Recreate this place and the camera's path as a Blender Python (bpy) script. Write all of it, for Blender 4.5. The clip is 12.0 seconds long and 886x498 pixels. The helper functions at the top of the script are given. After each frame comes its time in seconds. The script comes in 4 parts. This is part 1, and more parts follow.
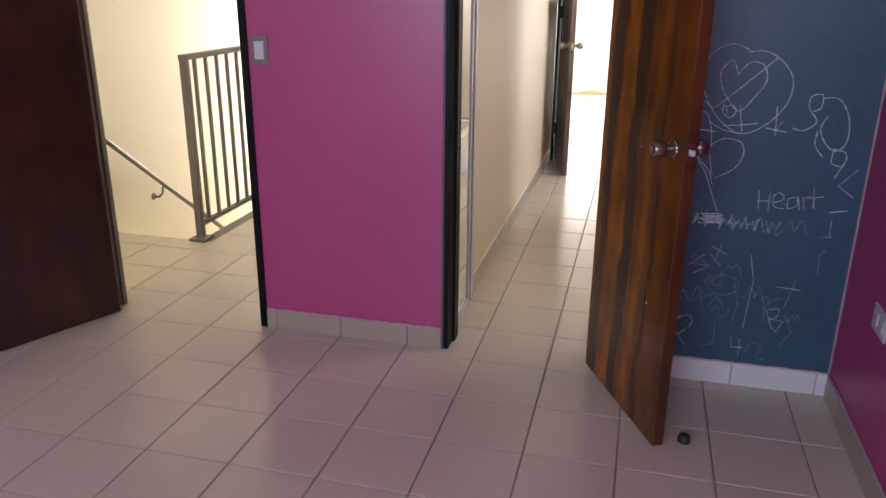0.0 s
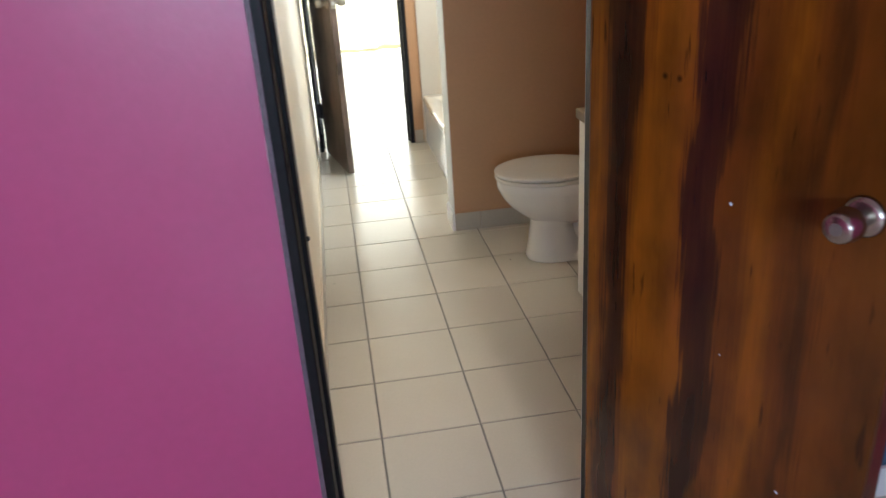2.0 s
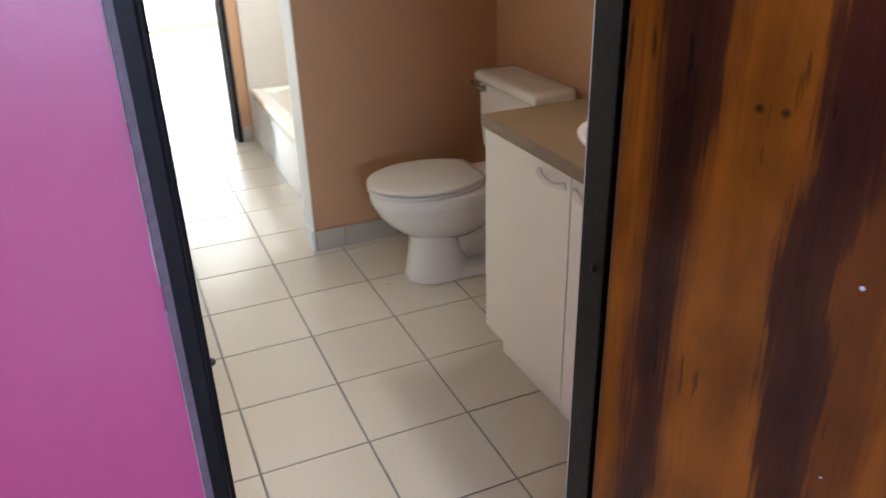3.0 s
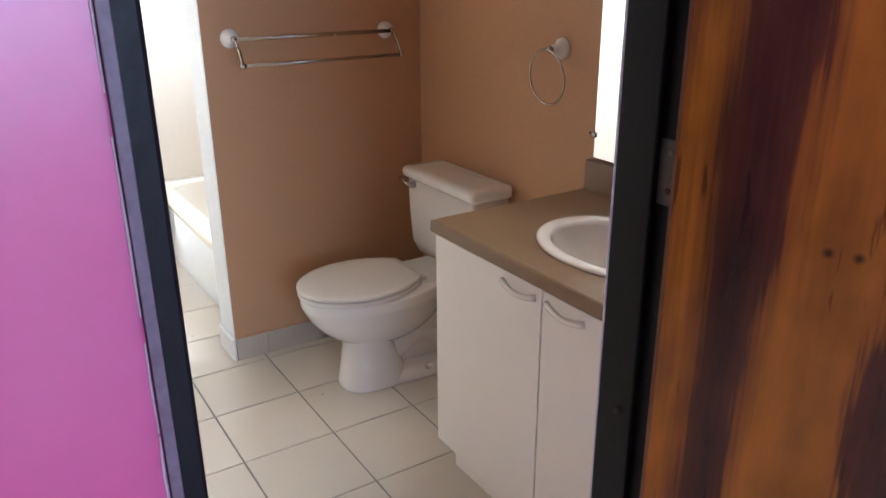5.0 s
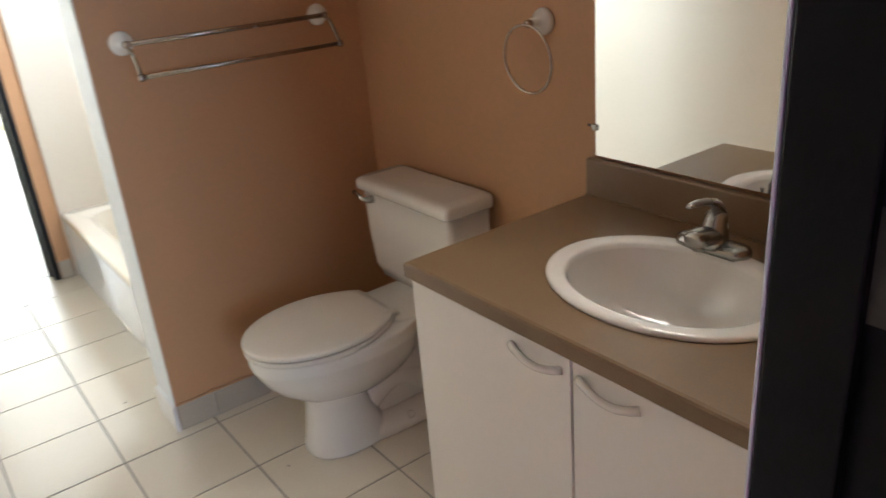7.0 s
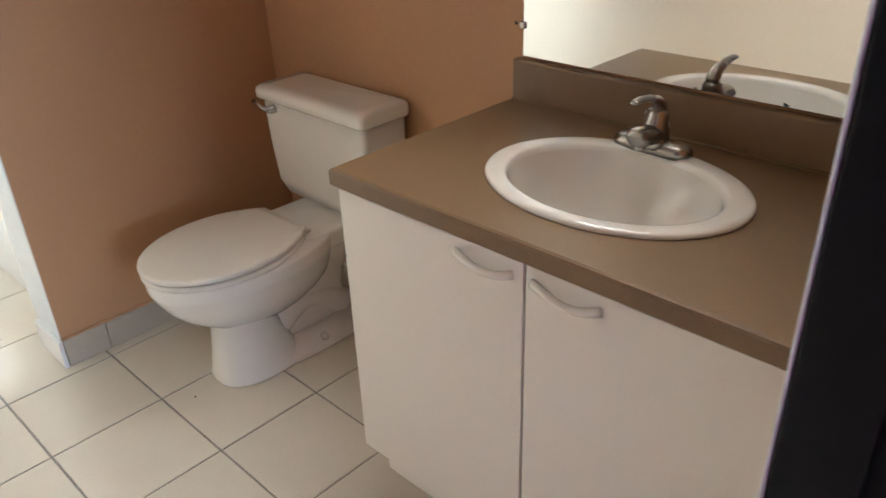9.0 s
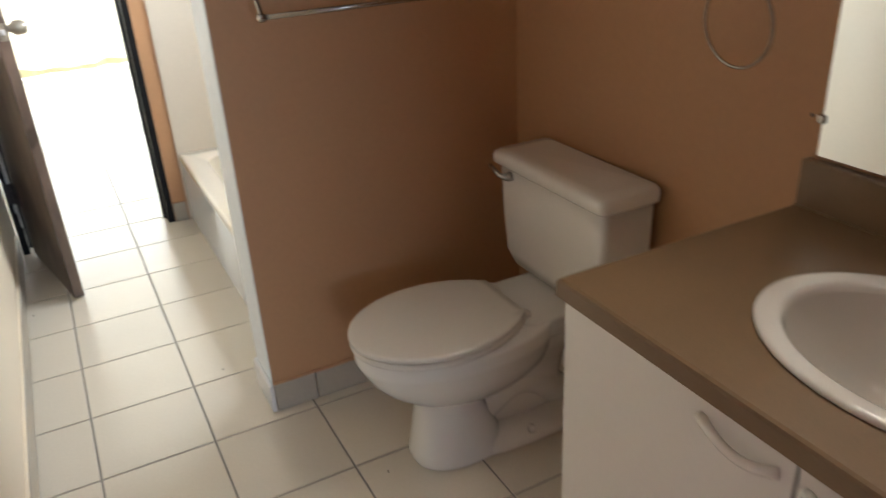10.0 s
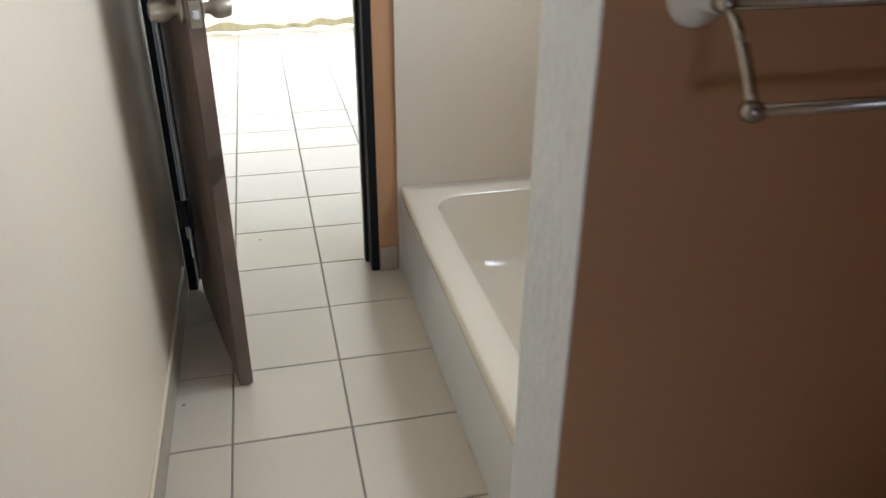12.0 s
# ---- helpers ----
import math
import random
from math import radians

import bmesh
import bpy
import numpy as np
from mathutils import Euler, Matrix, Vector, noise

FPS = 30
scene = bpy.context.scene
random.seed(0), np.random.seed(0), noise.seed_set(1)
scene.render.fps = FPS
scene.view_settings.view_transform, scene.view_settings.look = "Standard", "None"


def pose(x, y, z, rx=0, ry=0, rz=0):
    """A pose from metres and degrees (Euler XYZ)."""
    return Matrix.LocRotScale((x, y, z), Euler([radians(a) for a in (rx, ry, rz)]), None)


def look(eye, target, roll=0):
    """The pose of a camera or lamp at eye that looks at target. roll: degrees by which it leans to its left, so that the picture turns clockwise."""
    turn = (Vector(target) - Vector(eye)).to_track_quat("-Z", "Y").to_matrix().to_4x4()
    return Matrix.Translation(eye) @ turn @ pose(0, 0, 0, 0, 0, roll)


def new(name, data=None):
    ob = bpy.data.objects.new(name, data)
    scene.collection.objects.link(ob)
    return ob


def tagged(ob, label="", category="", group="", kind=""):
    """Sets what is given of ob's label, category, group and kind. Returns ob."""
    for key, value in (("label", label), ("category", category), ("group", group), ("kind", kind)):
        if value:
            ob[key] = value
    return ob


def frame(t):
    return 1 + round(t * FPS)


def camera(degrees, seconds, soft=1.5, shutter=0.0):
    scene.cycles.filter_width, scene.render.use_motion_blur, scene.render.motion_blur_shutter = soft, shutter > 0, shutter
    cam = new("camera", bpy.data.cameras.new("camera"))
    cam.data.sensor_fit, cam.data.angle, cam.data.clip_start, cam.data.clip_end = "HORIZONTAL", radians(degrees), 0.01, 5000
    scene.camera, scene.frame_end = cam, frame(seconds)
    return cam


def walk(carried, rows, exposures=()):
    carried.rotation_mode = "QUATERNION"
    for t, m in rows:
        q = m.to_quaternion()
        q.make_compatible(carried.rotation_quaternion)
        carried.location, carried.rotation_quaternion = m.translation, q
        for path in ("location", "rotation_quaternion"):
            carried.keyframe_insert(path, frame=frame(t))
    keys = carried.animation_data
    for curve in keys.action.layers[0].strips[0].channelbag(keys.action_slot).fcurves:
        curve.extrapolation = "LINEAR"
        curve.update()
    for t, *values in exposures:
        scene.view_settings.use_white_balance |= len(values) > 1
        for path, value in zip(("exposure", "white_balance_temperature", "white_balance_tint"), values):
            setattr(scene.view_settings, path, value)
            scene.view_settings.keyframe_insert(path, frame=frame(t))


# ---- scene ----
cam = camera(60.0, 12.0, soft=1.4, shutter=0.4)
PATH = [
    (0, (-0.029, 0.584, 1.51), (-0.494, 2.414, 0.849), 0.5),
    (0.5, (-0.174, 0.966, 1.497), (-0.617, 2.801, 0.835), -1.7),
    (1, (-0.333, 1.377, 1.481), (-0.66, 3.233, 0.812), -1.7),
    (1.5, (-0.53, 1.722, 1.483), (-0.547, 3.586, 0.757), -1.8),
    (2, (-0.645, 2.099, 1.458), (-0.408, 3.919, 0.663), -3.9),
    (2.5, (-0.692, 2.442, 1.445), (-0.267, 4.203, 0.597), -3.1),
    (3, (-0.78, 2.679, 1.441), (-0.075, 4.336, 0.569), -1.6),
    (3.2, (-0.818, 2.767, 1.437), (-0.012, 4.375, 0.562), -1.1),
    (4.8, (-0.865, 2.903, 1.514), (0.133, 4.469, 0.771), -0.0),
    (5, (-0.866, 2.906, 1.49), (0.133, 4.489, 0.788), -0.4),
    (5.5, (-0.786, 2.999, 1.498), (0.166, 4.625, 0.826), -2.3),
    (6, (-0.641, 3.129, 1.483), (0.205, 4.807, 0.798), -4.4),
    (6.5, (-0.592, 3.221, 1.473), (0.249, 4.883, 0.745), -5.5),
    (7, (-0.619, 3.365, 1.47), (0.456, 4.863, 0.696), -5.0),
    (7.5, (-0.662, 3.463, 1.45), (0.647, 4.715, 0.602), -4.2),
    (7.7, (-0.66, 3.451, 1.436), (0.67, 4.653, 0.549), -4.2),
    (9.3, (-0.646, 3.541, 1.391), (0.543, 4.824, 0.421), -1.3),
    (9.5, (-0.601, 3.581, 1.411), (0.486, 4.964, 0.459), -2.4),
    (10, (-0.482, 3.708, 1.426), (0.319, 5.322, 0.558), -3.3),
    (10.5, (-0.457, 3.904, 1.424), (0.19, 5.602, 0.588), -2.5),
    (11, (-0.473, 4.22, 1.422), (0.112, 5.937, 0.58), -0.9),
    (11.5, (-0.443, 4.602, 1.393), (0.066, 6.328, 0.522), -0.5),
    (12, (-0.443, 4.927, 1.371), (-0.036, 6.651, 0.442), 0.4),
]
EXPOSURES = [(0.0, 0.62, 7200, 20), (0.5, 0.6, 7100, 16), (1.0, 0.46, 7050, 16), (1.5, 0.56, 6850, 12), (2.0, 1.12, 6600, 6), (2.5, 1.3, 6350, 7), (3.2, 1.52, 5950, 11), (5.0, 1.68, 5800, 13), (6.0, 1.45, 6000, 11),
             (6.5, 1.25, 6100, 10), (7.0, 1.42, 6100, 9), (7.7, 2.1, 5950, 8), (9.5, 1.45, 6050, 9), (10.0, 1.05, 6500, 10), (10.5, 0.75, 6550, 11), (11.0, 0.55, 6550, 11), (11.5, 0.45, 6450, 12), (12.0, 0.24, 6300, 12)]
walk(cam, [(t, look(eye, target, roll)) for t, eye, target, roll in PATH], EXPOSURES)

# ---- world and light ----
world = bpy.data.worlds.new("sky")
world.use_nodes = True
scene.world = world
sky = world.node_tree.nodes.new("ShaderNodeTexSky")
sky.sky_type, sky.sun_disc = "NISHITA", False
sky.sun_elevation, sky.sun_rotation = radians(48), radians(20)
world.node_tree.links.new(sky.outputs[0], world.node_tree.nodes["Background"].inputs[0])
world.node_tree.nodes["Background"].inputs[1].default_value = 0.12


def opening_lamp(name, at, towards, w, h, power, colour):
    """An area lamp in a wall opening: a window's sky light, or added fill."""
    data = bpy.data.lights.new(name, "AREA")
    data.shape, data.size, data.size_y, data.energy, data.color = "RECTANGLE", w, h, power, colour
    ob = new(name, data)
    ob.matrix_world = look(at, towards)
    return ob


opening_lamp("sky_far_window", (0.2, 12.2, 1.06), (0.2, 0.0, 1.06), 3.2, 2.06, 92, (0.88, 0.945, 1.0))
opening_lamp("sky_bedroom_window", (-0.95, -2.64, 1.85), (-0.95, 5.0, 1.85), 2.6, 0.80, 84, (0.56, 0.76, 1.0))
# Two added fill lamps brighten the bathroom; no such source is known there.
opening_lamp("bath_fill_lamp", (0.85, 6.55, 1.80), (-0.8, 6.45, 1.0), 0.90, 0.60, 23, (0.78, 0.89, 1.0))
opening_lamp("vanity_fill_lamp", (0.84, 4.40, 2.19), (-0.70, 4.12, 0.0), 0.80, 0.28, 2.8, (1.0, 0.94, 0.85)).data.spread = radians(75)
opening_lamp("sky_stair_window", (-2.3, 8.42, 0.55), (-2.3, 0.0, 0.55), 1.9, 2.3, 155, (1.0, 0.98, 0.95))

sun_data = bpy.data.lights.new("sun", "SUN")
sun_data.energy, sun_data.angle, sun_data.color = 3.0, radians(0.5), (1.0, 0.95, 0.86)
new("sun", sun_data).matrix_world = look((0, 0, 20), (-6.0, -6.0, 0))

# ---- materials ----
def material(name, colour, rough=0.5, metal=0.0, vary=0.06, scale=6.0, grain=90.0, bump=0.05, coat=0.0, spec=0.5,
             stretch=(1, 1, 1), random_piece=0.0, rough_vary=0.025):
    """A surface with variation at two scales in colour and gloss, and a fine relief."""
    m = bpy.data.materials.new(name)
    m.use_nodes = True
    nt = m.node_tree
    n, l = nt.nodes, nt.links
    b = n["Principled BSDF"]
    b.inputs["Metallic"].default_value = metal
    b.inputs["Specular IOR Level"].default_value = spec
    b.inputs["Coat Weight"].default_value = coat
    b.inputs["Coat Roughness"].default_value = 0.12
    mp = n.new("ShaderNodeMapping")
    mp.inputs["Scale"].default_value = stretch
    geo = n.new("ShaderNodeNewGeometry")
    l.new(geo.outputs["Position"], mp.inputs["Vector"])
    big, small = n.new("ShaderNodeTexNoise"), n.new("ShaderNodeTexNoise")
    big.inputs["Scale"].default_value, big.inputs["Detail"].default_value = scale, 5
    small.inputs["Scale"].default_value, small.inputs["Detail"].default_value = grain, 3
    l.new(mp.outputs[0], big.inputs["Vector"])
    l.new(mp.outputs[0], small.inputs["Vector"])
    add = n.new("ShaderNodeMath")
    add.operation = "ADD"
    l.new(big.outputs[0], add.inputs[0])
    l.new(small.outputs[0], add.inputs[1])
    rng = n.new("ShaderNodeMapRange")
    rng.inputs["From Min"].default_value, rng.inputs["From Max"].default_value = 0.6, 1.4
    rng.inputs["To Min"].default_value, rng.inputs["To Max"].default_value = 1 - vary, 1 + vary
    l.new(add.outputs[0], rng.inputs["Value"])
    value = rng.outputs[0]
    if random_piece:
        info, r2, mul = n.new("ShaderNodeObjectInfo"), n.new("ShaderNodeMapRange"), n.new("ShaderNodeMath")
        r2.inputs["To Min"].default_value, r2.inputs["To Max"].default_value = 1 - random_piece, 1 + random_piece
        l.new(info.outputs["Random"], r2.inputs["Value"])
        mul.operation = "MULTIPLY"
        l.new(value, mul.inputs[0])
        l.new(r2.outputs[0], mul.inputs[1])
        value = mul.outputs[0]
    tint = n.new("ShaderNodeVectorMath")
    tint.operation = "SCALE"
    tint.inputs[0].default_value = colour
    l.new(value, tint.inputs["Scale"])
    l.new(tint.outputs[0], b.inputs["Base Color"])
    rr = n.new("ShaderNodeMapRange")
    rr.inputs["From Min"].default_value, rr.inputs["From Max"].default_value = 0.3, 0.7
    rr.inputs["To Min"].default_value, rr.inputs["To Max"].default_value = max(0.02, rough - rough_vary), min(1, rough + rough_vary)
    l.new(big.outputs[0], rr.inputs["Value"])
    l.new(rr.outputs[0], b.inputs["Roughness"])
    if bump:
        bp = n.new("ShaderNodeBump")
        bp.inputs["Strength"].default_value, bp.inputs["Distance"].default_value = bump, 0.004
        l.new(add.outputs[0], bp.inputs["Height"])
        l.new(bp.outputs[0], b.inputs["Normal"])
    return m


def wood(name, stops, warp=0.03, rough=0.3, width=0.6, knots=(), coat=0.3, fine=0.12, lean=0.0, spec=0.5):
    """Varnished boards: figure runs along local z, bands of dark and light lie across local x."""
    m = bpy.data.materials.new(name)
    m.use_nodes = True
    nt = m.node_tree
    n, l = nt.nodes, nt.links
    b = n["Principled BSDF"]
    b.inputs["Roughness"].default_value, b.inputs["Specular IOR Level"].default_value = rough, spec
    b.inputs["Coat Weight"].default_value, b.inputs["Coat Roughness"].default_value = coat, 0.1
    tc = n.new("ShaderNodeTexCoord")
    sep = n.new("ShaderNodeSeparateXYZ")
    l.new(tc.outputs["Object"], sep.inputs[0])

    def stretched(sx, sz, detail):
        mp, tx = n.new("ShaderNodeMapping"), n.new("ShaderNodeTexNoise")
        mp.inputs["Scale"].default_value = (sx, 6, sz)
        tx.inputs["Scale"].default_value, tx.inputs["Detail"].default_value = 1.0, detail
        l.new(tc.outputs["Object"], mp.inputs[0])
        l.new(mp.outputs[0], tx.inputs["Vector"])
        return tx.outputs[0]

    slow, mid, thin = stretched(5, 2.6, 2), stretched(30, 4.5, 6), stretched(150, 5.0, 5)
    streak, blotch = stretched(64, 7.0, 3), stretched(9, 4.0, 4)

    def op(kind, a, c):
        q = n.new("ShaderNodeMath")
        q.operation = kind
        for i, v in enumerate((a, c)):
            if isinstance(v, float):
                q.inputs[i].default_value = v
            else:
                l.new(v, q.inputs[i])
        return q.outputs[0]

    u = op("ADD", sep.outputs[0], op("MULTIPLY", op("SUBTRACT", slow, 0.5), warp * 6))
    u = op("ADD", u, op("MULTIPLY", op("SUBTRACT", mid, 0.5), warp * 2.3))
    u = op("ADD", u, op("MULTIPLY", op("SUBTRACT", thin, 0.5), warp * 2.4))
    u = op("ADD", u, op("MULTIPLY", op("SUBTRACT", 1.15, sep.outputs[2]), lean))
    ramp = n.new("ShaderNodeValToRGB")
    l.new(op("DIVIDE", u, width), ramp.inputs[0])
    els = ramp.color_ramp.elements
    els[0].position, els[0].color = stops[0][0], (*stops[0][1], 1)
    els[1].position, els[1].color = stops[-1][0], (*stops[-1][1], 1)
    for p, c in stops[1:-1]:
        els.new(p).color = (*c, 1)
    shade = n.new("ShaderNodeVectorMath")
    shade.operation = "SCALE"
    l.new(ramp.outputs[0], shade.inputs[0])
    grain = op("ADD", op("MULTIPLY", thin, fine * 2), 1.0 - fine)
    grain = op("MULTIPLY", grain, op("MAXIMUM", op("SUBTRACT", op("MULTIPLY", blotch, 2.3), 0.12), 0.35))
    fl = n.new("ShaderNodeMapRange")
    fl.inputs["From Min"].default_value, fl.inputs["From Max"].default_value = 0.64, 0.70
    fl.inputs["To Min"].default_value, fl.inputs["To Max"].default_value = 1.0, 0.45
    l.new(streak, fl.inputs["Value"])
    grain = op("MULTIPLY", grain, fl.outputs[0])
    for ku, kz in knots:
        d = n.new("ShaderNodeVectorMath")
        d.operation = "DISTANCE"
        comb = n.new("ShaderNodeCombineXYZ")
        l.new(sep.outputs[0], comb.inputs[0])
        l.new(sep.outputs[2], comb.inputs[2])
        l.new(comb.outputs[0], d.inputs[0])
        d.inputs[1].default_value = (ku, 0, kz)
        kr = n.new("ShaderNodeMapRange")
        kr.inputs["From Min"].default_value, kr.inputs["From Max"].default_value = 0.002, 0.008
        kr.inputs["To Min"].default_value = 0.25
        l.new(d.outputs["Value"], kr.inputs["Value"])
        grain = op("MULTIPLY", grain, kr.outputs[0])
    l.new(grain, shade.inputs["Scale"])
    l.new(shade.outputs[0], b.inputs["Base Color"])
    bp = n.new("ShaderNodeBump")
    bp.inputs["Strength"].default_value, bp.inputs["Distance"].default_value = 0.06, 0.002
    l.new(thin, bp.inputs["Height"])
    l.new(bp.outputs[0], b.inputs["Normal"])
    return m


PINK = material("pink_paint", (0.48, 0.060, 0.200), 0.38, vary=0.05, scale=3, grain=45, bump=0.10, spec=0.9)
MAGENTA = material("magenta_paint", (0.52, 0.042, 0.20), 0.40, vary=0.05, scale=3, grain=45, bump=0.2)
CHALKBOARD = material("blackboard_paint", (0.025, 0.080, 0.140), 0.42, vary=0.25, scale=4, grain=60, bump=0.1, spec=0.6)
SALMON = material("salmon_paint", (0.475, 0.258, 0.128), 0.55, vary=0.05, scale=3, grain=60, bump=0.15)
CREAM = material("cream_paint", (0.84, 0.73, 0.575), 0.45, vary=0.03, scale=3, grain=60, bump=0.12)
YELLOW = material("pale_yellow_paint", (0.82, 0.78, 0.62), 0.6, vary=0.03, scale=3, grain=60, bump=0.12)
WHITE_WALL = material("white_wall_paint", (0.80, 0.79, 0.75), 0.6, vary=0.03, bump=0.15)
PLASTER = material("rough_white_plaster", (0.74, 0.76, 0.78), 0.55, vary=0.06, scale=12, grain=55, bump=0.8)
SURROUND = material("bath_surround", (0.63, 0.555, 0.455), 0.4, vary=0.03, scale=3, grain=60, bump=0.05)
CEILING = material("ceiling_paint", (0.80, 0.79, 0.76), 0.8, vary=0.02)
TILE = material("beige_floor_tile", (0.65, 0.585, 0.485), 0.24, vary=0.04, scale=3, grain=120, bump=0.015, random_piece=0.03, rough_vary=0.015, spec=0.5)
GROUT = material("grey_grout", (0.25, 0.225, 0.20), 0.85, vary=0.2, scale=9, grain=150, bump=0.3)
# Floor tile's beige made darker: shade on the baseboards put into the colour.
SHADED_BASE_TILE = material("baseboard_tile", (0.42, 0.36, 0.285), 0.3, vary=0.06, scale=7, grain=120, bump=0.05, random_piece=0.04)
BASE_WHITE = material("white_baseboard_tile", (0.72, 0.70, 0.70), 0.3, vary=0.04, scale=7, grain=120, bump=0.05, random_piece=0.03)
CAULK = material("painted_caulk", (0.56, 0.42, 0.45), 0.6, vary=0.15, scale=20, bump=0.4)
BLACK_STEEL = material("black_painted_steel", (0.0055, 0.0055, 0.007), 0.46, vary=0.4, scale=10, grain=70, bump=0.2, spec=0.2)
GREY_STEEL = material("grey_painted_steel", (0.19, 0.18, 0.16), 0.42, metal=0.3, vary=0.1, bump=0.05)
CHROME = material("chrome", (0.40, 0.39, 0.37), 0.25, metal=1.0, vary=0.03, bump=0.0, rough_vary=0.05)
NICKEL = material("brushed_nickel", (0.38, 0.35, 0.31), 0.26, metal=1.0, vary=0.05, bump=0.0)
PALE_KNOB = material("pale_satin_knob", (0.46, 0.42, 0.35), 0.3, metal=0.7, vary=0.05, bump=0.0)
GALV = material("galvanised_hinge", (0.10, 0.097, 0.08), 0.5, metal=0.4, vary=0.2, scale=30, bump=0.1)
PORCELAIN = material("white_porcelain", (0.77, 0.735, 0.675), 0.09, vary=0.015, bump=0.0, coat=0.4, rough_vary=0.03)
SEAT_PLASTIC = material("seat_plastic", (0.70, 0.655, 0.58), 0.24, vary=0.015, bump=0.0)
ENAMEL = material("tub_enamel", (0.77, 0.70, 0.58), 0.10, vary=0.02, bump=0.0, coat=0.3, rough_vary=0.03)
APRON = material("white_apron_enamel", (0.74, 0.755, 0.775), 0.045, vary=0.02, bump=0.0, spec=0.9, rough_vary=0.01)
LAMINATE = material("tan_laminate", (0.205, 0.130, 0.068), 0.36, vary=0.10, scale=14, grain=320, bump=0.03)
CABINET = material("white_melamine", (0.83, 0.80, 0.74), 0.36, vary=0.015, bump=0.02)
HANDLE = material("cream_handle", (0.85, 0.82, 0.75), 0.2, vary=0.02, bump=0.0)
ALUMINIUM = material("white_aluminium", (0.66, 0.69, 0.74), 0.35, metal=0.3, vary=0.03, bump=0.0)
DARK_GAP = material("dark_rubber", (0.02, 0.02, 0.022), 0.7, vary=0.1, bump=0.0)
SWITCH = material("switch_plastic", (0.66, 0.65, 0.67), 0.35, vary=0.02, bump=0.0)
SWITCH_PLATE = material("bronze_switch_plate", (0.23, 0.19, 0.16), 0.4, vary=0.08, bump=0.0)
RUBBER = material("black_rubber", (0.025, 0.022, 0.02), 0.6, vary=0.1)
MIRROR = material("mirror_silver", (0.88, 0.90, 0.89), 0.01, metal=1.0, vary=0.0, bump=0.0, rough_vary=0.0)
CHALK = material("white_chalk", (0.72, 0.77, 0.84), 0.9, vary=0.5, scale=60, grain=400, bump=0.2)
FAINT_CHALK = material("rubbed_chalk", (0.30, 0.36, 0.43), 0.9, vary=0.6, scale=60, grain=400, bump=0.2)
EDGE_PAINT = material("smeared_grey_paint", (0.13, 0.10, 0.125), 0.5, vary=0.35, scale=25, grain=90, bump=0.3)
HOLE = material("black_hole", (0.008, 0.008, 0.008), 0.8, bump=0.0)

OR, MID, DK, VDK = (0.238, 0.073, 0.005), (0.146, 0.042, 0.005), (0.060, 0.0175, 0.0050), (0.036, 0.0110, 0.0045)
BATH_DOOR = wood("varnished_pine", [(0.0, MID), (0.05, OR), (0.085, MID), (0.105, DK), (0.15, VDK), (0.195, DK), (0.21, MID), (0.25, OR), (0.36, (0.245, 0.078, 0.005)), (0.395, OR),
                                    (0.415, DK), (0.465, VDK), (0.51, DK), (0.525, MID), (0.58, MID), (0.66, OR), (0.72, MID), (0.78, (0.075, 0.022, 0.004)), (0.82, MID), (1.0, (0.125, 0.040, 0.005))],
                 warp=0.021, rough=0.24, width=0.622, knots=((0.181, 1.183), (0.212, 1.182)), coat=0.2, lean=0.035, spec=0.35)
DOOR_EDGE = wood("red_brown_door_edge", [(0, (0.11, 0.034, 0.007)), (1, (0.08, 0.024, 0.006))], rough=0.3, coat=0.2)
DARK_DOOR = wood("dark_brown_veneer", [(0, (0.030, 0.010, 0.006)), (0.5, (0.042, 0.014, 0.008)), (1, (0.026, 0.009, 0.006))], rough=0.35, coat=0.2)
FAR_DOOR = wood("grey_brown_veneer", [(0, (0.18, 0.128, 0.096)), (0.5, (0.22, 0.155, 0.12)), (1, (0.15, 0.105, 0.083))], rough=0.35, coat=0.2)

# sheer curtain: lets part of the light straight through and scatters the rest
SHEER = bpy.data.materials.new("sheer_curtain")
SHEER.use_nodes = True
nt = SHEER.node_tree
nt.nodes.clear()
o_, tr_, tl_, di_ = (nt.nodes.new("ShaderNode" + k) for k in ("OutputMaterial", "BsdfTransparent", "BsdfTranslucent", "BsdfDiffuse"))
m1_, m2_ = nt.nodes.new("ShaderNodeMixShader"), nt.nodes.new("ShaderNodeMixShader")
tl_.inputs[0].default_value, di_.inputs[0].default_value = (0.85, 0.80, 0.62, 1), (0.85, 0.82, 0.72, 1)
m1_.inputs[0].default_value, m2_.inputs[0].default_value = 0.3, 0.55
nt.links.new(tl_.outputs[0], m1_.inputs[1])
nt.links.new(di_.outputs[0], m1_.inputs[2])
nt.links.new(tr_.outputs[0], m2_.inputs[1])
nt.links.new(m1_.outputs[0], m2_.inputs[2])
nt.links.new(m2_.outputs[0], o_.inputs[0])
# The yellow glow at the curtain's foot is put into the hem's colour.
HEM = material("glow_tinted_hem", (0.82, 0.76, 0.52), 0.8, vary=0.1, scale=20)


# ---- mesh helpers ----
def link(name, bm, mat, parent=None, label="", smooth=False):
    me = bpy.data.meshes.new(name)
    bmesh.ops.recalc_face_normals(bm, faces=bm.faces)
    bm.to_mesh(me)
    bm.free()
    me.materials.append(mat)
    if smooth:
        me.polygons.foreach_set("use_smooth", [True] * len(me.polygons))
    ob = new(name, me)
    if parent:
        ob.parent = parent
    if label:
        ob["label"] = label
    return ob


def part(name, bm, mat, parent, label="", smooth=False):
    return link(name, bm, mat, parent, label, smooth)


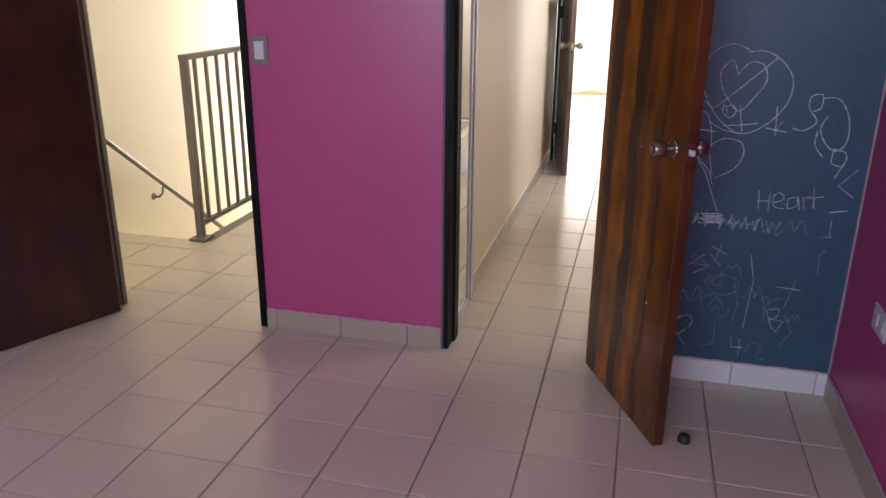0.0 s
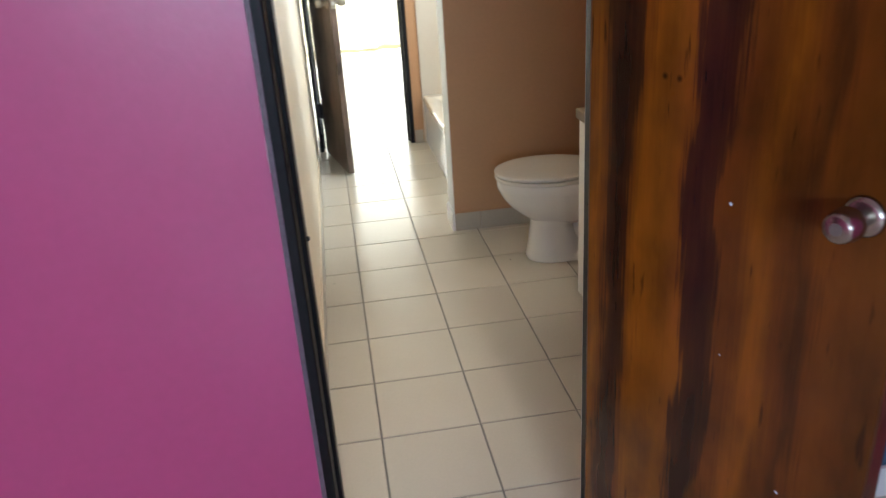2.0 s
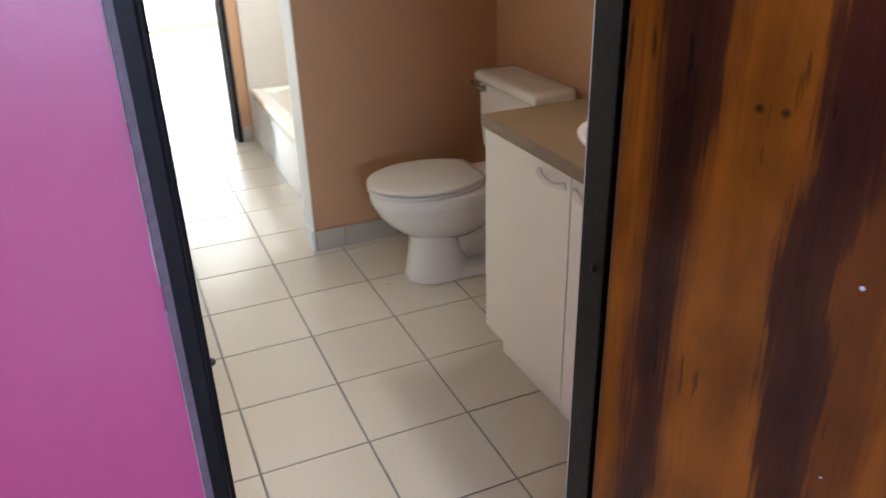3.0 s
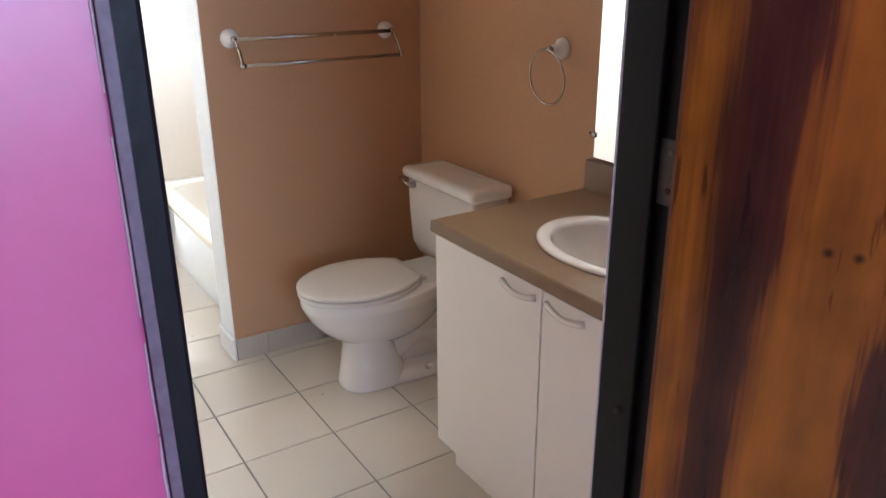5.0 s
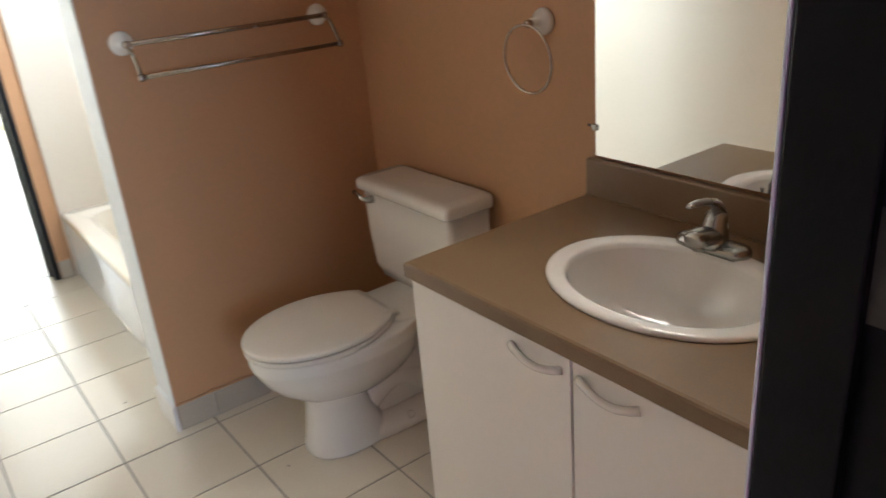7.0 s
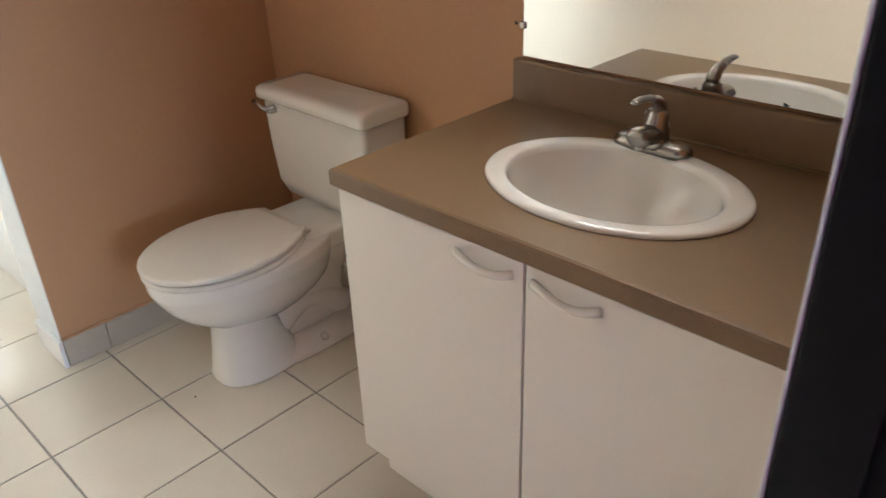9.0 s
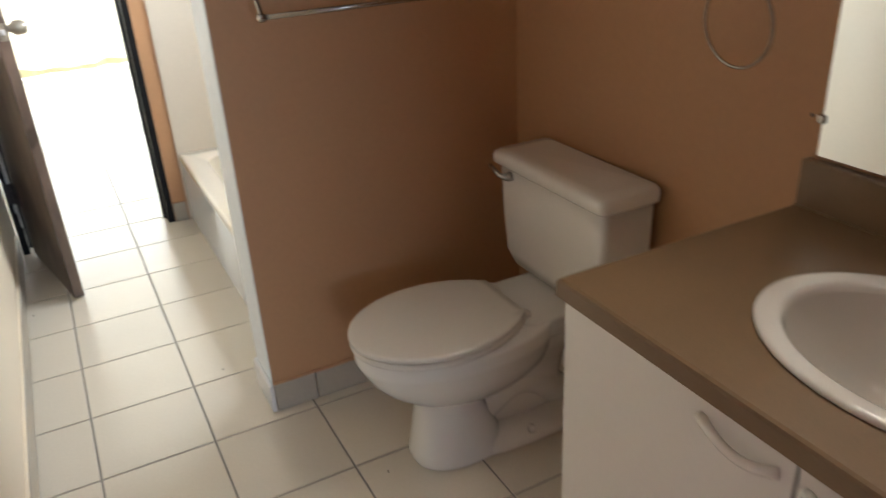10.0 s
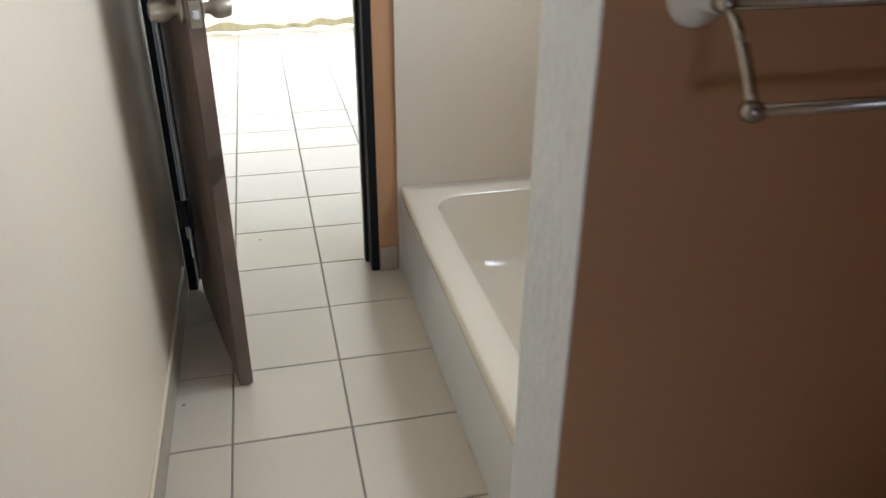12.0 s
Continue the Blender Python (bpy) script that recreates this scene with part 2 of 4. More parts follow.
def empty(name, m, label, category, group="", kind=""):
    ob = new(name)
    ob.matrix_world = m
    return tagged(ob, label, category, group, kind)


def box(x0, x1, y0, y1, z0, z1, bevel=0.0, bm=None, seg=2):
    """A block, with rounded edges where bevel is given."""
    own = bmesh.new()
    vs = bmesh.ops.create_cube(own, size=1)["verts"]
    for v in vs:
        v.co = ((x0 + x1) / 2 + v.co.x * (x1 - x0), (y0 + y1) / 2 + v.co.y * (y1 - y0), (z0 + z1) / 2 + v.co.z * (z1 - z0))
    if bevel:
        bmesh.ops.bevel(own, geom=own.edges[:], offset=bevel, segments=seg, affect="EDGES", profile=0.5)
    if bm is None:
        return own
    join(bm, own)
    return bm


def join(bm, other):
    me = bpy.data.meshes.new("tmp")
    other.to_mesh(me)
    other.free()
    bm.from_mesh(me)
    bpy.data.meshes.remove(me)
    return bm


def loft(rings, cap0=True, cap1=True):
    """A skin over closed rings of equally many points."""
    bm = bmesh.new()
    loops = [[bm.verts.new(p) for p in r] for r in rings]
    for a, c in zip(loops, loops[1:]):
        for i in range(len(a)):
            j = (i + 1) % len(a)
            bm.faces.new((a[i], a[j], c[j], c[i]))
    if cap0:
        bm.faces.new(loops[0][::-1])
    if cap1:
        bm.faces.new(loops[-1])
    return bm


def tube(points, r, sides=10, closed=False):
    """A round bar along points."""
    pts = [Vector(p) for p in points]
    rings, last = [], None
    count = len(pts)
    for i, p in enumerate(pts):
        a = pts[i - 1] if (i or closed) else p
        c = pts[(i + 1) % count] if (i < count - 1 or closed) else p
        d = (c - a).normalized()
        if last is None:
            side = d.orthogonal().normalized()
        else:
            side = (last - d * last.dot(d)).normalized()
        last = side
        up = d.cross(side)
        rr = r[i] if isinstance(r, (list, tuple)) else r
        rings.append([p + (side * math.cos(k * math.tau / sides) + up * math.sin(k * math.tau / sides)) * rr for k in range(sides)])
    if closed:
        rings.append(rings[0])
        bm = loft(rings, False, False)
        bmesh.ops.remove_doubles(bm, verts=bm.verts, dist=1e-6)
        return bm
    return loft(rings)


def lathe(profile, m=None, sides=24):
    """A turned body: profile of (radius, height) about local z, set at the pose m."""
    bm = loft([[(max(r, 1e-4) * math.cos(k * math.tau / sides), max(r, 1e-4) * math.sin(k * math.tau / sides), h) for k in range(sides)] for r, h in profile])
    if m is not None:
        bm.transform(m)
    return bm


def arc(fn, count):
    return [fn(i / (count - 1)) for i in range(count)]


# ---- the large structure ----
H = 2.5                                  # ceiling height
T = 0.31                                 # tile pitch; joints lie at x = k T and y = 5.6 + k T
BED_Y = 3.505                            # bedroom's face of the dividing wall
BATH_Y = 3.64                            # bathroom's face of it
LEFT_X, RIGHT_X = -0.785, 0.762          # bathroom's side walls
PART_Y0, PART_Y1, PART_X = 5.650, 5.820, -0.113   # partition before the tub
FAR_Y0, FAR_Y1 = 7.362, 7.490            # wall with the far doorway


def wall(name, label, mat, *blocks, bevel=0.0):
    bm = bmesh.new()
    for b in blocks:
        box(*b, bevel=bevel, bm=bm)
    return tagged(link(name, bm, mat), label, "wall", kind="structure")


bm = bmesh.new()
box(-3.6, 2.5, -2.8, 4.52, -0.22, -0.003, bm=bm)
box(-2.56, 2.5, 4.52, 12.4, -0.22, -0.003, bm=bm)
floor = tagged(link("floor", bm, GROUT), "beige ceramic tile floor with grey grout joints", "floor", kind="structure")

tagged(link("ceiling", box(-3.75, 2.6, -2.85, 12.45, H, H + 0.15), CEILING), "plain white painted ceiling", "ceiling", kind="structure")

# bedroom
wall("wall_pink_pier", "glossy pink painted wall pier between two doorways", PINK, (-1.600, -0.773, BED_Y, BATH_Y - 0.002, -0.02, H))
wall("wall_pink_over_doors", "pink painted wall above the doorways", PINK, (-2.46, -1.602, BED_Y, BATH_Y - 0.002, 2.07, H), (-0.771, -0.080, BED_Y, BATH_Y - 0.002, 2.07, H))
wall("wall_blackboard", "dark blue-black blackboard paint wall with chalk marks", CHALKBOARD, (-0.080, 0.768, BED_Y, BATH_Y - 0.002, -0.02, H))
wall("wall_pink_west", "pink painted wall beside the stair door", PINK, (-3.48, -2.462, BED_Y, BATH_Y - 0.002, -0.02, H))
wall("wall_bedroom_east", "magenta painted bedroom wall", MAGENTA, (0.770, 0.90, -2.65, BATH_Y, -0.02, H))
wall("wall_bedroom_west", "pink painted bedroom wall", PINK, (-3.62, -3.482, -2.65, BATH_Y, -0.02, H))
wall("wall_bedroom_south", "pink bedroom wall round a window", PINK, (-3.62, -2.25, -2.78, -2.652, -0.02, H), (0.35, 0.90, -2.78, -2.652, -0.02, H),
     (-2.25, 0.35, -2.78, -2.652, -0.02, 1.45), (-2.25, 0.35, -2.78, -2.652, 2.25, H))

# bathroom
wall("wall_bath_west", "cream painted bathroom wall", CREAM, (-0.90, LEFT_X, BATH_Y, FAR_Y1, -0.02, H))
# Two unseen openings, left high up for the added fill lamps.
wall("wall_bath_east", "salmon painted bathroom wall", SALMON, (RIGHT_X, 0.90, BATH_Y + 0.002, 3.98, -0.02, H), (RIGHT_X, 0.90, 4.82, 6.09, -0.02, H), (RIGHT_X, 0.90, 3.98, 4.82, -0.02, 2.04), (RIGHT_X, 0.90, 3.98, 4.82, 2.34, H), (RIGHT_X, 0.90, 7.01, FAR_Y1, -0.02, H),
     (RIGHT_X, 0.90, 6.09, 7.01, -0.02, 1.48), (RIGHT_X, 0.90, 6.09, 7.01, 2.12, H))
wall("wall_bath_south", "salmon painted wall round the bathroom door", SALMON, (-0.078, RIGHT_X, BATH_Y, BATH_Y + 0.010, -0.02, H),
     (LEFT_X, -0.078, BATH_Y, BATH_Y + 0.010, 2.07, H))
wall("wall_partition", "salmon painted partition before the bathtub", SALMON, (PART_X + 0.003, RIGHT_X, PART_Y0, PART_Y1 - 0.02, -0.02, H))
wall("wall_partition_end", "rough white plaster end of the partition", PLASTER, (PART_X, PART_X + 0.003, PART_Y0 + 0.003, PART_Y1, -0.02, H))
wall("wall_surround_south", "greyish bath surround panel", SURROUND, (PART_X + 0.003, RIGHT_X, PART_Y1 - 0.02, PART_Y1, -0.02, H))
wall("wall_surround_north", "greyish bath surround panel", SURROUND, (-0.034, RIGHT_X, FAR_Y0 - 0.012, FAR_Y0 + 0.02, -0.02, H))
wall("wall_surround_east", "greyish bath surround panel", SURROUND, (RIGHT_X - 0.012, RIGHT_X, PART_Y1, FAR_Y0 - 0.012, 0.30, 1.48))
wall("wall_bath_north", "salmon painted wall beside the far doorway", SALMON, (-0.104, -0.034, FAR_Y0, FAR_Y0 + 0.06, -0.02, H),
     (LEFT_X, -0.104, FAR_Y0, FAR_Y0 + 0.06, 2.07, H))
wall("wall_far_room_south", "white painted wall of the far room", WHITE_WALL, (-0.104, 2.30, FAR_Y0 + 0.06, FAR_Y1, -0.02, H), (-0.772, -0.104, FAR_Y0 + 0.06, FAR_Y1, 2.07, H),
     (-2.00, -0.902, FAR_Y1 - 0.06, FAR_Y1, -0.02, H))

# far room, closed round its window
wall("wall_far_room_west", "white painted wall of the far room", WHITE_WALL, (-2.10, -2.00, FAR_Y1 - 0.06, 12.30, -0.02, H))
wall("wall_far_room_east", "white painted wall of the far room", WHITE_WALL, (2.30, 2.40, FAR_Y1 - 0.06, 12.30, -0.02, H))
wall("wall_far_room_north", "white painted wall round the glazed door", WHITE_WALL, (-2.00, -1.45, 12.12, 12.30, -0.02, H), (1.85, 2.30, 12.12, 12.30, -0.02, H),
     (-1.45, 1.85, 12.12, 12.30, 2.12, H))

# stair hall
wall("wall_stair_west", "pale yellow painted stairwell wall", YELLOW, (-3.62, -3.482, BATH_Y, 8.45, -2.7, H))
wall("wall_stair_north", "pale yellow stairwell wall round a window", YELLOW, (-3.482, -3.30, 8.40, 8.52, -2.7, H), (-1.30, -0.90, 8.40, 8.52, -2.7, H),
     (-3.30, -1.30, 8.40, 8.52, -2.7, -0.62), (-3.30, -1.30, 8.40, 8.52, 1.72, H))
wall("wall_hall_east", "pale yellow painted hall wall", YELLOW, (-0.912, -0.902, BATH_Y, FAR_Y1 - 0.06, -0.02, H), (-1.0, -0.90, 7.49, 8.40, -0.02, H))
wall("wall_hall_south", "pale yellow painted hall wall beside the door", YELLOW, (-1.600, -0.912, BATH_Y - 0.002, BATH_Y + 0.008, -0.02, H), (-3.482, -2.464, BATH_Y - 0.002, BATH_Y + 0.008, -0.02, H))
wall("wall_stair_south", "pale yellow wall under the landing", YELLOW, (-3.482, -2.56, 4.42, 4.52, -2.7, -0.225))
wall("wall_stair_east", "pale yellow wall under the hall", YELLOW, (-2.60, -2.56, 4.525, 8.40, -2.7, -0.225))
tagged(link("ground", box(-3.75, -2.5, 3.5, 8.5, -2.85, -2.7), GROUT), "tiled lower floor at the foot of the stair", "floor", kind="structure")

bm = bmesh.new()
for i in range(13):
    box(-3.482, -2.60, 4.52 + 0.25 * i, 4.52 + 0.25 * (i + 1) + 0.02, -2.7, -0.18 * (i + 1), bm=bm)
tagged(link("staircase", bm, TILE), "tiled concrete stair going down beside a yellow wall", "stairs", kind="structure")


# ---- door frames ----
def door_frame(name, x0, x1, y0, y1, stop_y0, stop_y1, height, mat, label, far_mat=None):
    """A folded steel frame: two jambs and a head, each with a stop."""
    root = empty(name, Matrix(), label, "door frame", kind="structure")
    part("jamb", box(x0, x0 + 0.030, y0, y1, 0, height, 0.004), mat, root)
    part("jamb", box(x1 - 0.030, x1, y0, y1, 0, height, 0.004), far_mat or mat, root)
    part("head", box(x0, x1, y0, y1, height, height + 0.03, 0.004), mat, root)
    part("stop", box(x0 + 0.028, x0 + 0.040, stop_y0, stop_y1, 0, height, 0.003), mat, root)
    part("stop", box(x1 - 0.042, x1 - 0.028, stop_y0, stop_y1, 0, height, 0.003), far_mat or mat, root)
    return root


tagged(link("trim_stair_door", box(-2.460, -2.425, BED_Y + 0.001, BED_Y + 0.06, 0, 2.06, 0.002), GREY_STEEL), "grey steel cover strip of the stair door", "trim", kind="structure")
frame_bath = door_frame("door_frame_1", -0.773, -0.080, BED_Y - 0.012, BATH_Y + 0.004, 3.574, 3.643, 2.04, BLACK_STEEL, "black painted steel door frame, scuffed")
for z0 in (1.19, 0.22, 1.80):
    hp = part("hinge_plate", box(-0.1125, -0.1095, 3.536, 3.576, z0, z0 + 0.087, 0.001), GALV, frame_bath, "bare galvanised hinge plate")
    for k, zz in enumerate((0.02, 0.045, 0.07)):
        part("screw", lathe([(0.0, 0), (0.0045, 0), (0.004, 0.0015), (0.0, 0.002)], pose(-0.1125, 3.556 - 0.012 * (k % 2), z0 + zz, 0, -90, 0), 10), GREY_STEEL if k else RUBBER, hp)
part("buffer", lathe([(0.005, 0), (0.006, 0.003), (0.004, 0.007), (0, 0.008)], pose(-0.1215, 3.600, 0.863, 0, -90, 0), 12), RUBBER, frame_bath)
part("buffer", lathe([(0.005, 0), (0.006, 0.003), (0.004, 0.007), (0, 0.008)], pose(-0.7335, 3.600, 0.862, 0, 90, 0), 12), RUBBER, frame_bath)
part("strike_plate", box(-0.7435, -0.7415, 3.515, 3.545, 0.98, 1.05, 0.0008), BLACK_STEEL, frame_bath)
door_frame("door_frame_2", -2.424, -1.600, BED_Y - 0.010, 3.572, 3.54, 3.570, 2.04, GREY_STEEL, "dark grey and black steel door frame to the stair hall", BLACK_STEEL)
tagged(link("trim", box(-1.6065, -1.5975, BED_Y - 0.014, BED_Y + 0.002, 0, 2.06, 0.002), BLACK_STEEL), "black edge strip of the pink pier", "trim", kind="structure")
frame_far = door_frame("door_frame_3", -0.772, -0.104, FAR_Y0 - 0.006, FAR_Y1 + 0.004, 7.43, 7.48, 2.04, BLACK_STEEL, "black painted steel frame of the far doorway")

BRONZE = material("dark_bronze_hinge", (0.035, 0.028, 0.03), 0.4, metal=0.5, vary=0.2, scale=30)
for z0 in (0.245, 1.22, 1.78):
    hg = part("hinge", box(-0.768, -0.726, FAR_Y0 - 0.011, FAR_Y0 - 0.0055, z0, z0 + 0.095, 0.001), BRONZE, frame_far, "dark bronze hinge")
    part("knuckle", tube([(-0.731, FAR_Y0 - 0.012, z0 - 0.004), (-0.731, FAR_Y0 - 0.012, z0 + 0.099)], 0.008, 12), BRONZE, hg, "", True)
# Light through the hinge gap, modelled as two pale tubes on the jamb.
for x, zz in ((-0.7425, 0.13), (-0.7490, 0.20)):
    part("light_slit", tube([(x, FAR_Y0 - 0.0068, zz), (x + 0.0006, FAR_Y0 - 0.0068, 1.0), (x, FAR_Y0 - 0.0068, 2.03)], [0.0022, 0.0028, 0.0022], 6), PLASTER, frame_far, "pale line standing in for light through the hinge gap")

tagged(link("trim_grey_edge", box(-0.7738, -0.7640, BED_Y - 0.0145, BED_Y - 0.0115, 0, 2.05, 0.001), EDGE_PAINT), "dull grey smeared paint edge of the black frame", "trim", kind="structure")
rnd0 = random.Random(11)
chips = empty("trim_chipped_edge", Matrix(), "chipped whitish paint line beside the black frame", "trim", kind="structure")
z = 0.10
while z < 2.0:
    l = rnd0.uniform(0.04, 0.28)
    part("paint_line", tube([(-0.7745, BED_Y - 0.0015, z), (-0.7745 + rnd0.uniform(-0.001, 0.001), BED_Y - 0.0015, z + l * 0.5), (-0.7745, BED_Y - 0.0015, min(z + l, 2.02))], [0.0008, rnd0.uniform(0.0010, 0.0024), 0.0008], 6), CAULK, chips)
    z += l + rnd0.uniform(0.0, 0.05)
tagged(link("trim_white_edge", box(-0.1205, -0.0795, BATH_Y + 0.0045, BATH_Y + 0.0085, 0, 2.06, 0.002), PLASTER), "white painted edge behind the black frame", "trim", kind="structure")

# ---- doors ----
def knob(parent, u, z, y_face, out, mat, key=False):
    """A turned door knob on the face at local y_face, pointing along out (+1 or -1) in local y."""
    m = pose(u, y_face, z, -90 * out, 0, 0)
    k = part("knob", lathe([(0.0, 0.073), (0.018, 0.073), (0.0215, 0.0705), (0.0235, 0.064), (0.0255, 0.052), (0.0262, 0.042), (0.022, 0.031), (0.0135, 0.024), (0.0115, 0.006), (0.0115, 0.0)], m, 28), mat, parent, "satin metal door knob", True)
    part("rose", lathe([(0.0, 0.010), (0.022, 0.010), (0.030, 0.006), (0.032, 0.0), (0.0, 0.0)], m, 28), mat, k, "", True)
    if key:
        part("keyhole", lathe([(0.0, 0.0755), (0.009, 0.0750), (0.0095, 0.072), (0.0, 0.072)], m, 16), GREY_STEEL, k)
    return k


def door(name, hinge, free, width, thick, mat, edge_mat, label, knob_z, knob_mat, height=2.02, flip=1, lift=0.008):
    """A flush leaf hung at hinge and opened towards free; flip: the side on which its thickness lies."""
    ang = math.degrees(math.atan2(free[1] - hinge[1], free[0] - hinge[0]))
    root = empty(name, pose(hinge[0], hinge[1], 0, 0, 0, ang), label, "door", kind="structure")
    y0, y1 = (0.0, thick) if flip > 0 else (-thick, 0.0)
    leaf = part("leaf", box(0.004, width - 0.004, y0, y1, lift, height, 0.0015), mat, root)
    part("edge_band", box(width - 0.0045, width, y0 + 0.001, y1 - 0.001, lift + 0.001, height - 0.001, 0.001), edge_mat, root, "reddish brown edge band")
    part("edge_band", box(0.0, 0.0045, y0 + 0.001, y1 - 0.001, lift + 0.001, height - 0.001, 0.001), edge_mat, root, "reddish brown edge band")
    knob(root, width - 0.072, knob_z, y0, -1, knob_mat, True)
    knob(root, width - 0.072, knob_z, y1, 1, knob_mat)
    lp = part("latch_plate", box(width - 0.001, width + 0.002, (y0 + y1) / 2 - 0.0125, (y0 + y1) / 2 + 0.0125, knob_z - 0.03, knob_z + 0.03, 0.0008), knob_mat, root)
    part("latch", box(width, width + 0.012, (y0 + y1) / 2 - 0.007, (y0 + y1) / 2 + 0.007, knob_z - 0.009, knob_z + 0.009, 0.002), SWITCH, lp)
    return root


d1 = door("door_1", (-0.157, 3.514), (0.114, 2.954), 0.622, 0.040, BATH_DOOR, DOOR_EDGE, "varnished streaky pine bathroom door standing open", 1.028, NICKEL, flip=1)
for u, z, r in ((0.332, 0.989, 0.0035), (0.337, 0.7, 0.002), (0.477, 0.48, 0.0035)):
    part("chip", lathe([(r, 0), (r * 0.6, 0.0006), (0, 0.0008)], pose(u, -0.0002, z, 90, 0, 0), 7), CHALK, d1, "pale paint chip")
d2 = door("door_2", (-2.380, 3.474), (-2.596, 2.980), 0.76, 0.040, DARK_DOOR, DARK_DOOR, "dark brown veneered bedroom door standing open", 1.03, NICKEL, flip=1)
d3 = door("door_3", (-0.727, 7.350), (-0.599, 6.764), 0.600, 0.038, FAR_DOOR, FAR_DOOR, "dark grey-brown door standing ajar in the far doorway", 1.035, PALE_KNOB, flip=1)
for z in (0.245, 1.22, 1.78):
    part("hinge_leaf", box(0.002, 0.050, -0.0028, -0.0004, z, z + 0.095, 0.0008), BRONZE, d3)
ds = lathe([(0.023, 0.0), (0.023, 0.010), (0.019, 0.023), (0.015, 0.026), (0.0, 0.026)], pose(0.222, 3.03, 0.0), 20)
tagged(link("door_stop", ds, RUBBER, smooth=True), "round black rubber door stop on the tiles", "door stop")


# ---- bathtub ----
def rounded(x0, x1, y0, y1, r, z, n=8):
    pts = []
    for cx, cy, a0 in ((x1 - r, y1 - r, 0), (x0 + r, y1 - r, 90), (x0 + r, y0 + r, 180), (x1 - r, y0 + r, 270)):
        pts += [(cx + r * math.cos(radians(a0 + 90 * i / n)), cy + r * math.sin(radians(a0 + 90 * i / n)), z) for i in range(n + 1)]
    return pts


tub = empty("bathtub", pose(0, 0, 0), "cream-white enamel bathtub built in behind a partition", "bathtub")
tx0, tx1, ty0, ty1 = -0.024, RIGHT_X - 0.014, PART_Y1 + 0.002, FAR_Y0 - 0.014
part("rim", loft([rounded(tx0, tx1, ty0, ty1, 0.012, 0.285), rounded(tx0 - 0.004, tx1, ty0, ty1, 0.012, 0.300), rounded(tx0 - 0.002, tx1, ty0, ty1, 0.012, 0.324),
                  rounded(tx0 + 0.006, tx1 - 0.004, ty0 + 0.004, ty1 - 0.004, 0.012, 0.330), rounded(0.060, tx1 - 0.05, ty0 + 0.09, ty1 - 0.085, 0.10, 0.328),
                  rounded(0.070, tx1 - 0.06, ty0 + 0.10, ty1 - 0.095, 0.10, 0.318)], False, False), ENAMEL, tub, "", True)
part("basin", loft([rounded(0.070, tx1 - 0.06, ty0 + 0.10, ty1 - 0.095, 0.10, 0.318), rounded(0.085, tx1 - 0.075, ty0 + 0.13, ty1 - 0.11, 0.11, 0.20),
                    rounded(0.11, tx1 - 0.10, ty0 + 0.19, ty1 - 0.14, 0.12, 0.09), rounded(0.17, tx1 - 0.16, ty0 + 0.28, ty1 - 0.2, 0.12, 0.055)], False, True), ENAMEL, tub, "", True)
part("apron", box(tx0, tx0 + 0.02, ty0, ty1, 0.0, 0.287, 0.003), APRON, tub, "glossy white tub apron")
part("drain", lathe([(0.0, 0.006), (0.024, 0.006), (0.028, 0.0), (0.0, 0.0)], pose(0.36, ty0 + 0.36, 0.055), 20), CHROME, tub)

# ---- toilet ----
TY = 5.235
toilet = empty("toilet", pose(0, 0, 0), "white two-piece toilet with closed lid beside the vanity", "toilet")


def egg(x0, x1, b, z, n=40, power=2.25):
    """A closed outline, rounder at its front x0."""
    cx, a = (x0 + x1) / 2, (x1 - x0) / 2
    pts = []
    for k in range(n):
        th = k * math.tau / n
        c, s = math.cos(th), math.sin(th)
        px = cx + a * math.copysign(abs(c) ** (2 / power), c)
        w = 1 - 0.10 * max(0, -c)
        pts.append((px, TY + b * w * math.copysign(abs(s) ** (2 / power), s), z))
    return pts


part("bowl", loft([egg(0.190, 0.46, 0.070, 0.170), egg(0.160, 0.50, 0.092, 0.192), egg(0.118, 0.535, 0.118, 0.222), egg(0.080, 0.560, 0.142, 0.255), egg(0.050, 0.570, 0.162, 0.292),
                   egg(0.034, 0.575, 0.173, 0.322), egg(0.0265, 0.58, 0.179, 0.338), egg(0.024, 0.58, 0.181, 0.344), egg(0.0225, 0.58, 0.182, 0.350), egg(0.0225, 0.58, 0.182, 0.378),
                   egg(0.025, 0.58, 0.180, 0.3835), egg(0.032, 0.575, 0.174, 0.386)]), PORCELAIN, toilet, "", True)
part("pedestal", loft([egg(0.150, 0.425, 0.104, 0.0, power=2.7), egg(0.149, 0.425, 0.105, 0.004, power=2.7), egg(0.150, 0.420, 0.103, 0.018, power=2.7), egg(0.158, 0.400, 0.094, 0.06, power=2.6),
                       egg(0.166, 0.372, 0.085, 0.12, power=2.5), egg(0.170, 0.358, 0.080, 0.165, power=2.4), egg(0.168, 0.390, 0.084, 0.195, power=2.3), egg(0.150, 0.46, 0.100, 0.225, power=2.25)]), PORCELAIN, toilet, "", True)
part("back_body", loft([egg(0.33, 0.640, 0.050, 0.02, power=3.2), egg(0.34, 0.625, 0.046, 0.08, power=3.2), egg(0.35, 0.620, 0.048, 0.15, power=3.2), egg(0.34, 0.63, 0.066, 0.215, power=3.0),
                        egg(0.33, 0.66, 0.100, 0.275, power=2.8), egg(0.33, 0.70, 0.122, 0.325, power=2.8), egg(0.33, 0.72, 0.128, 0.360, power=3.0)]), PORCELAIN, toilet, "", True)
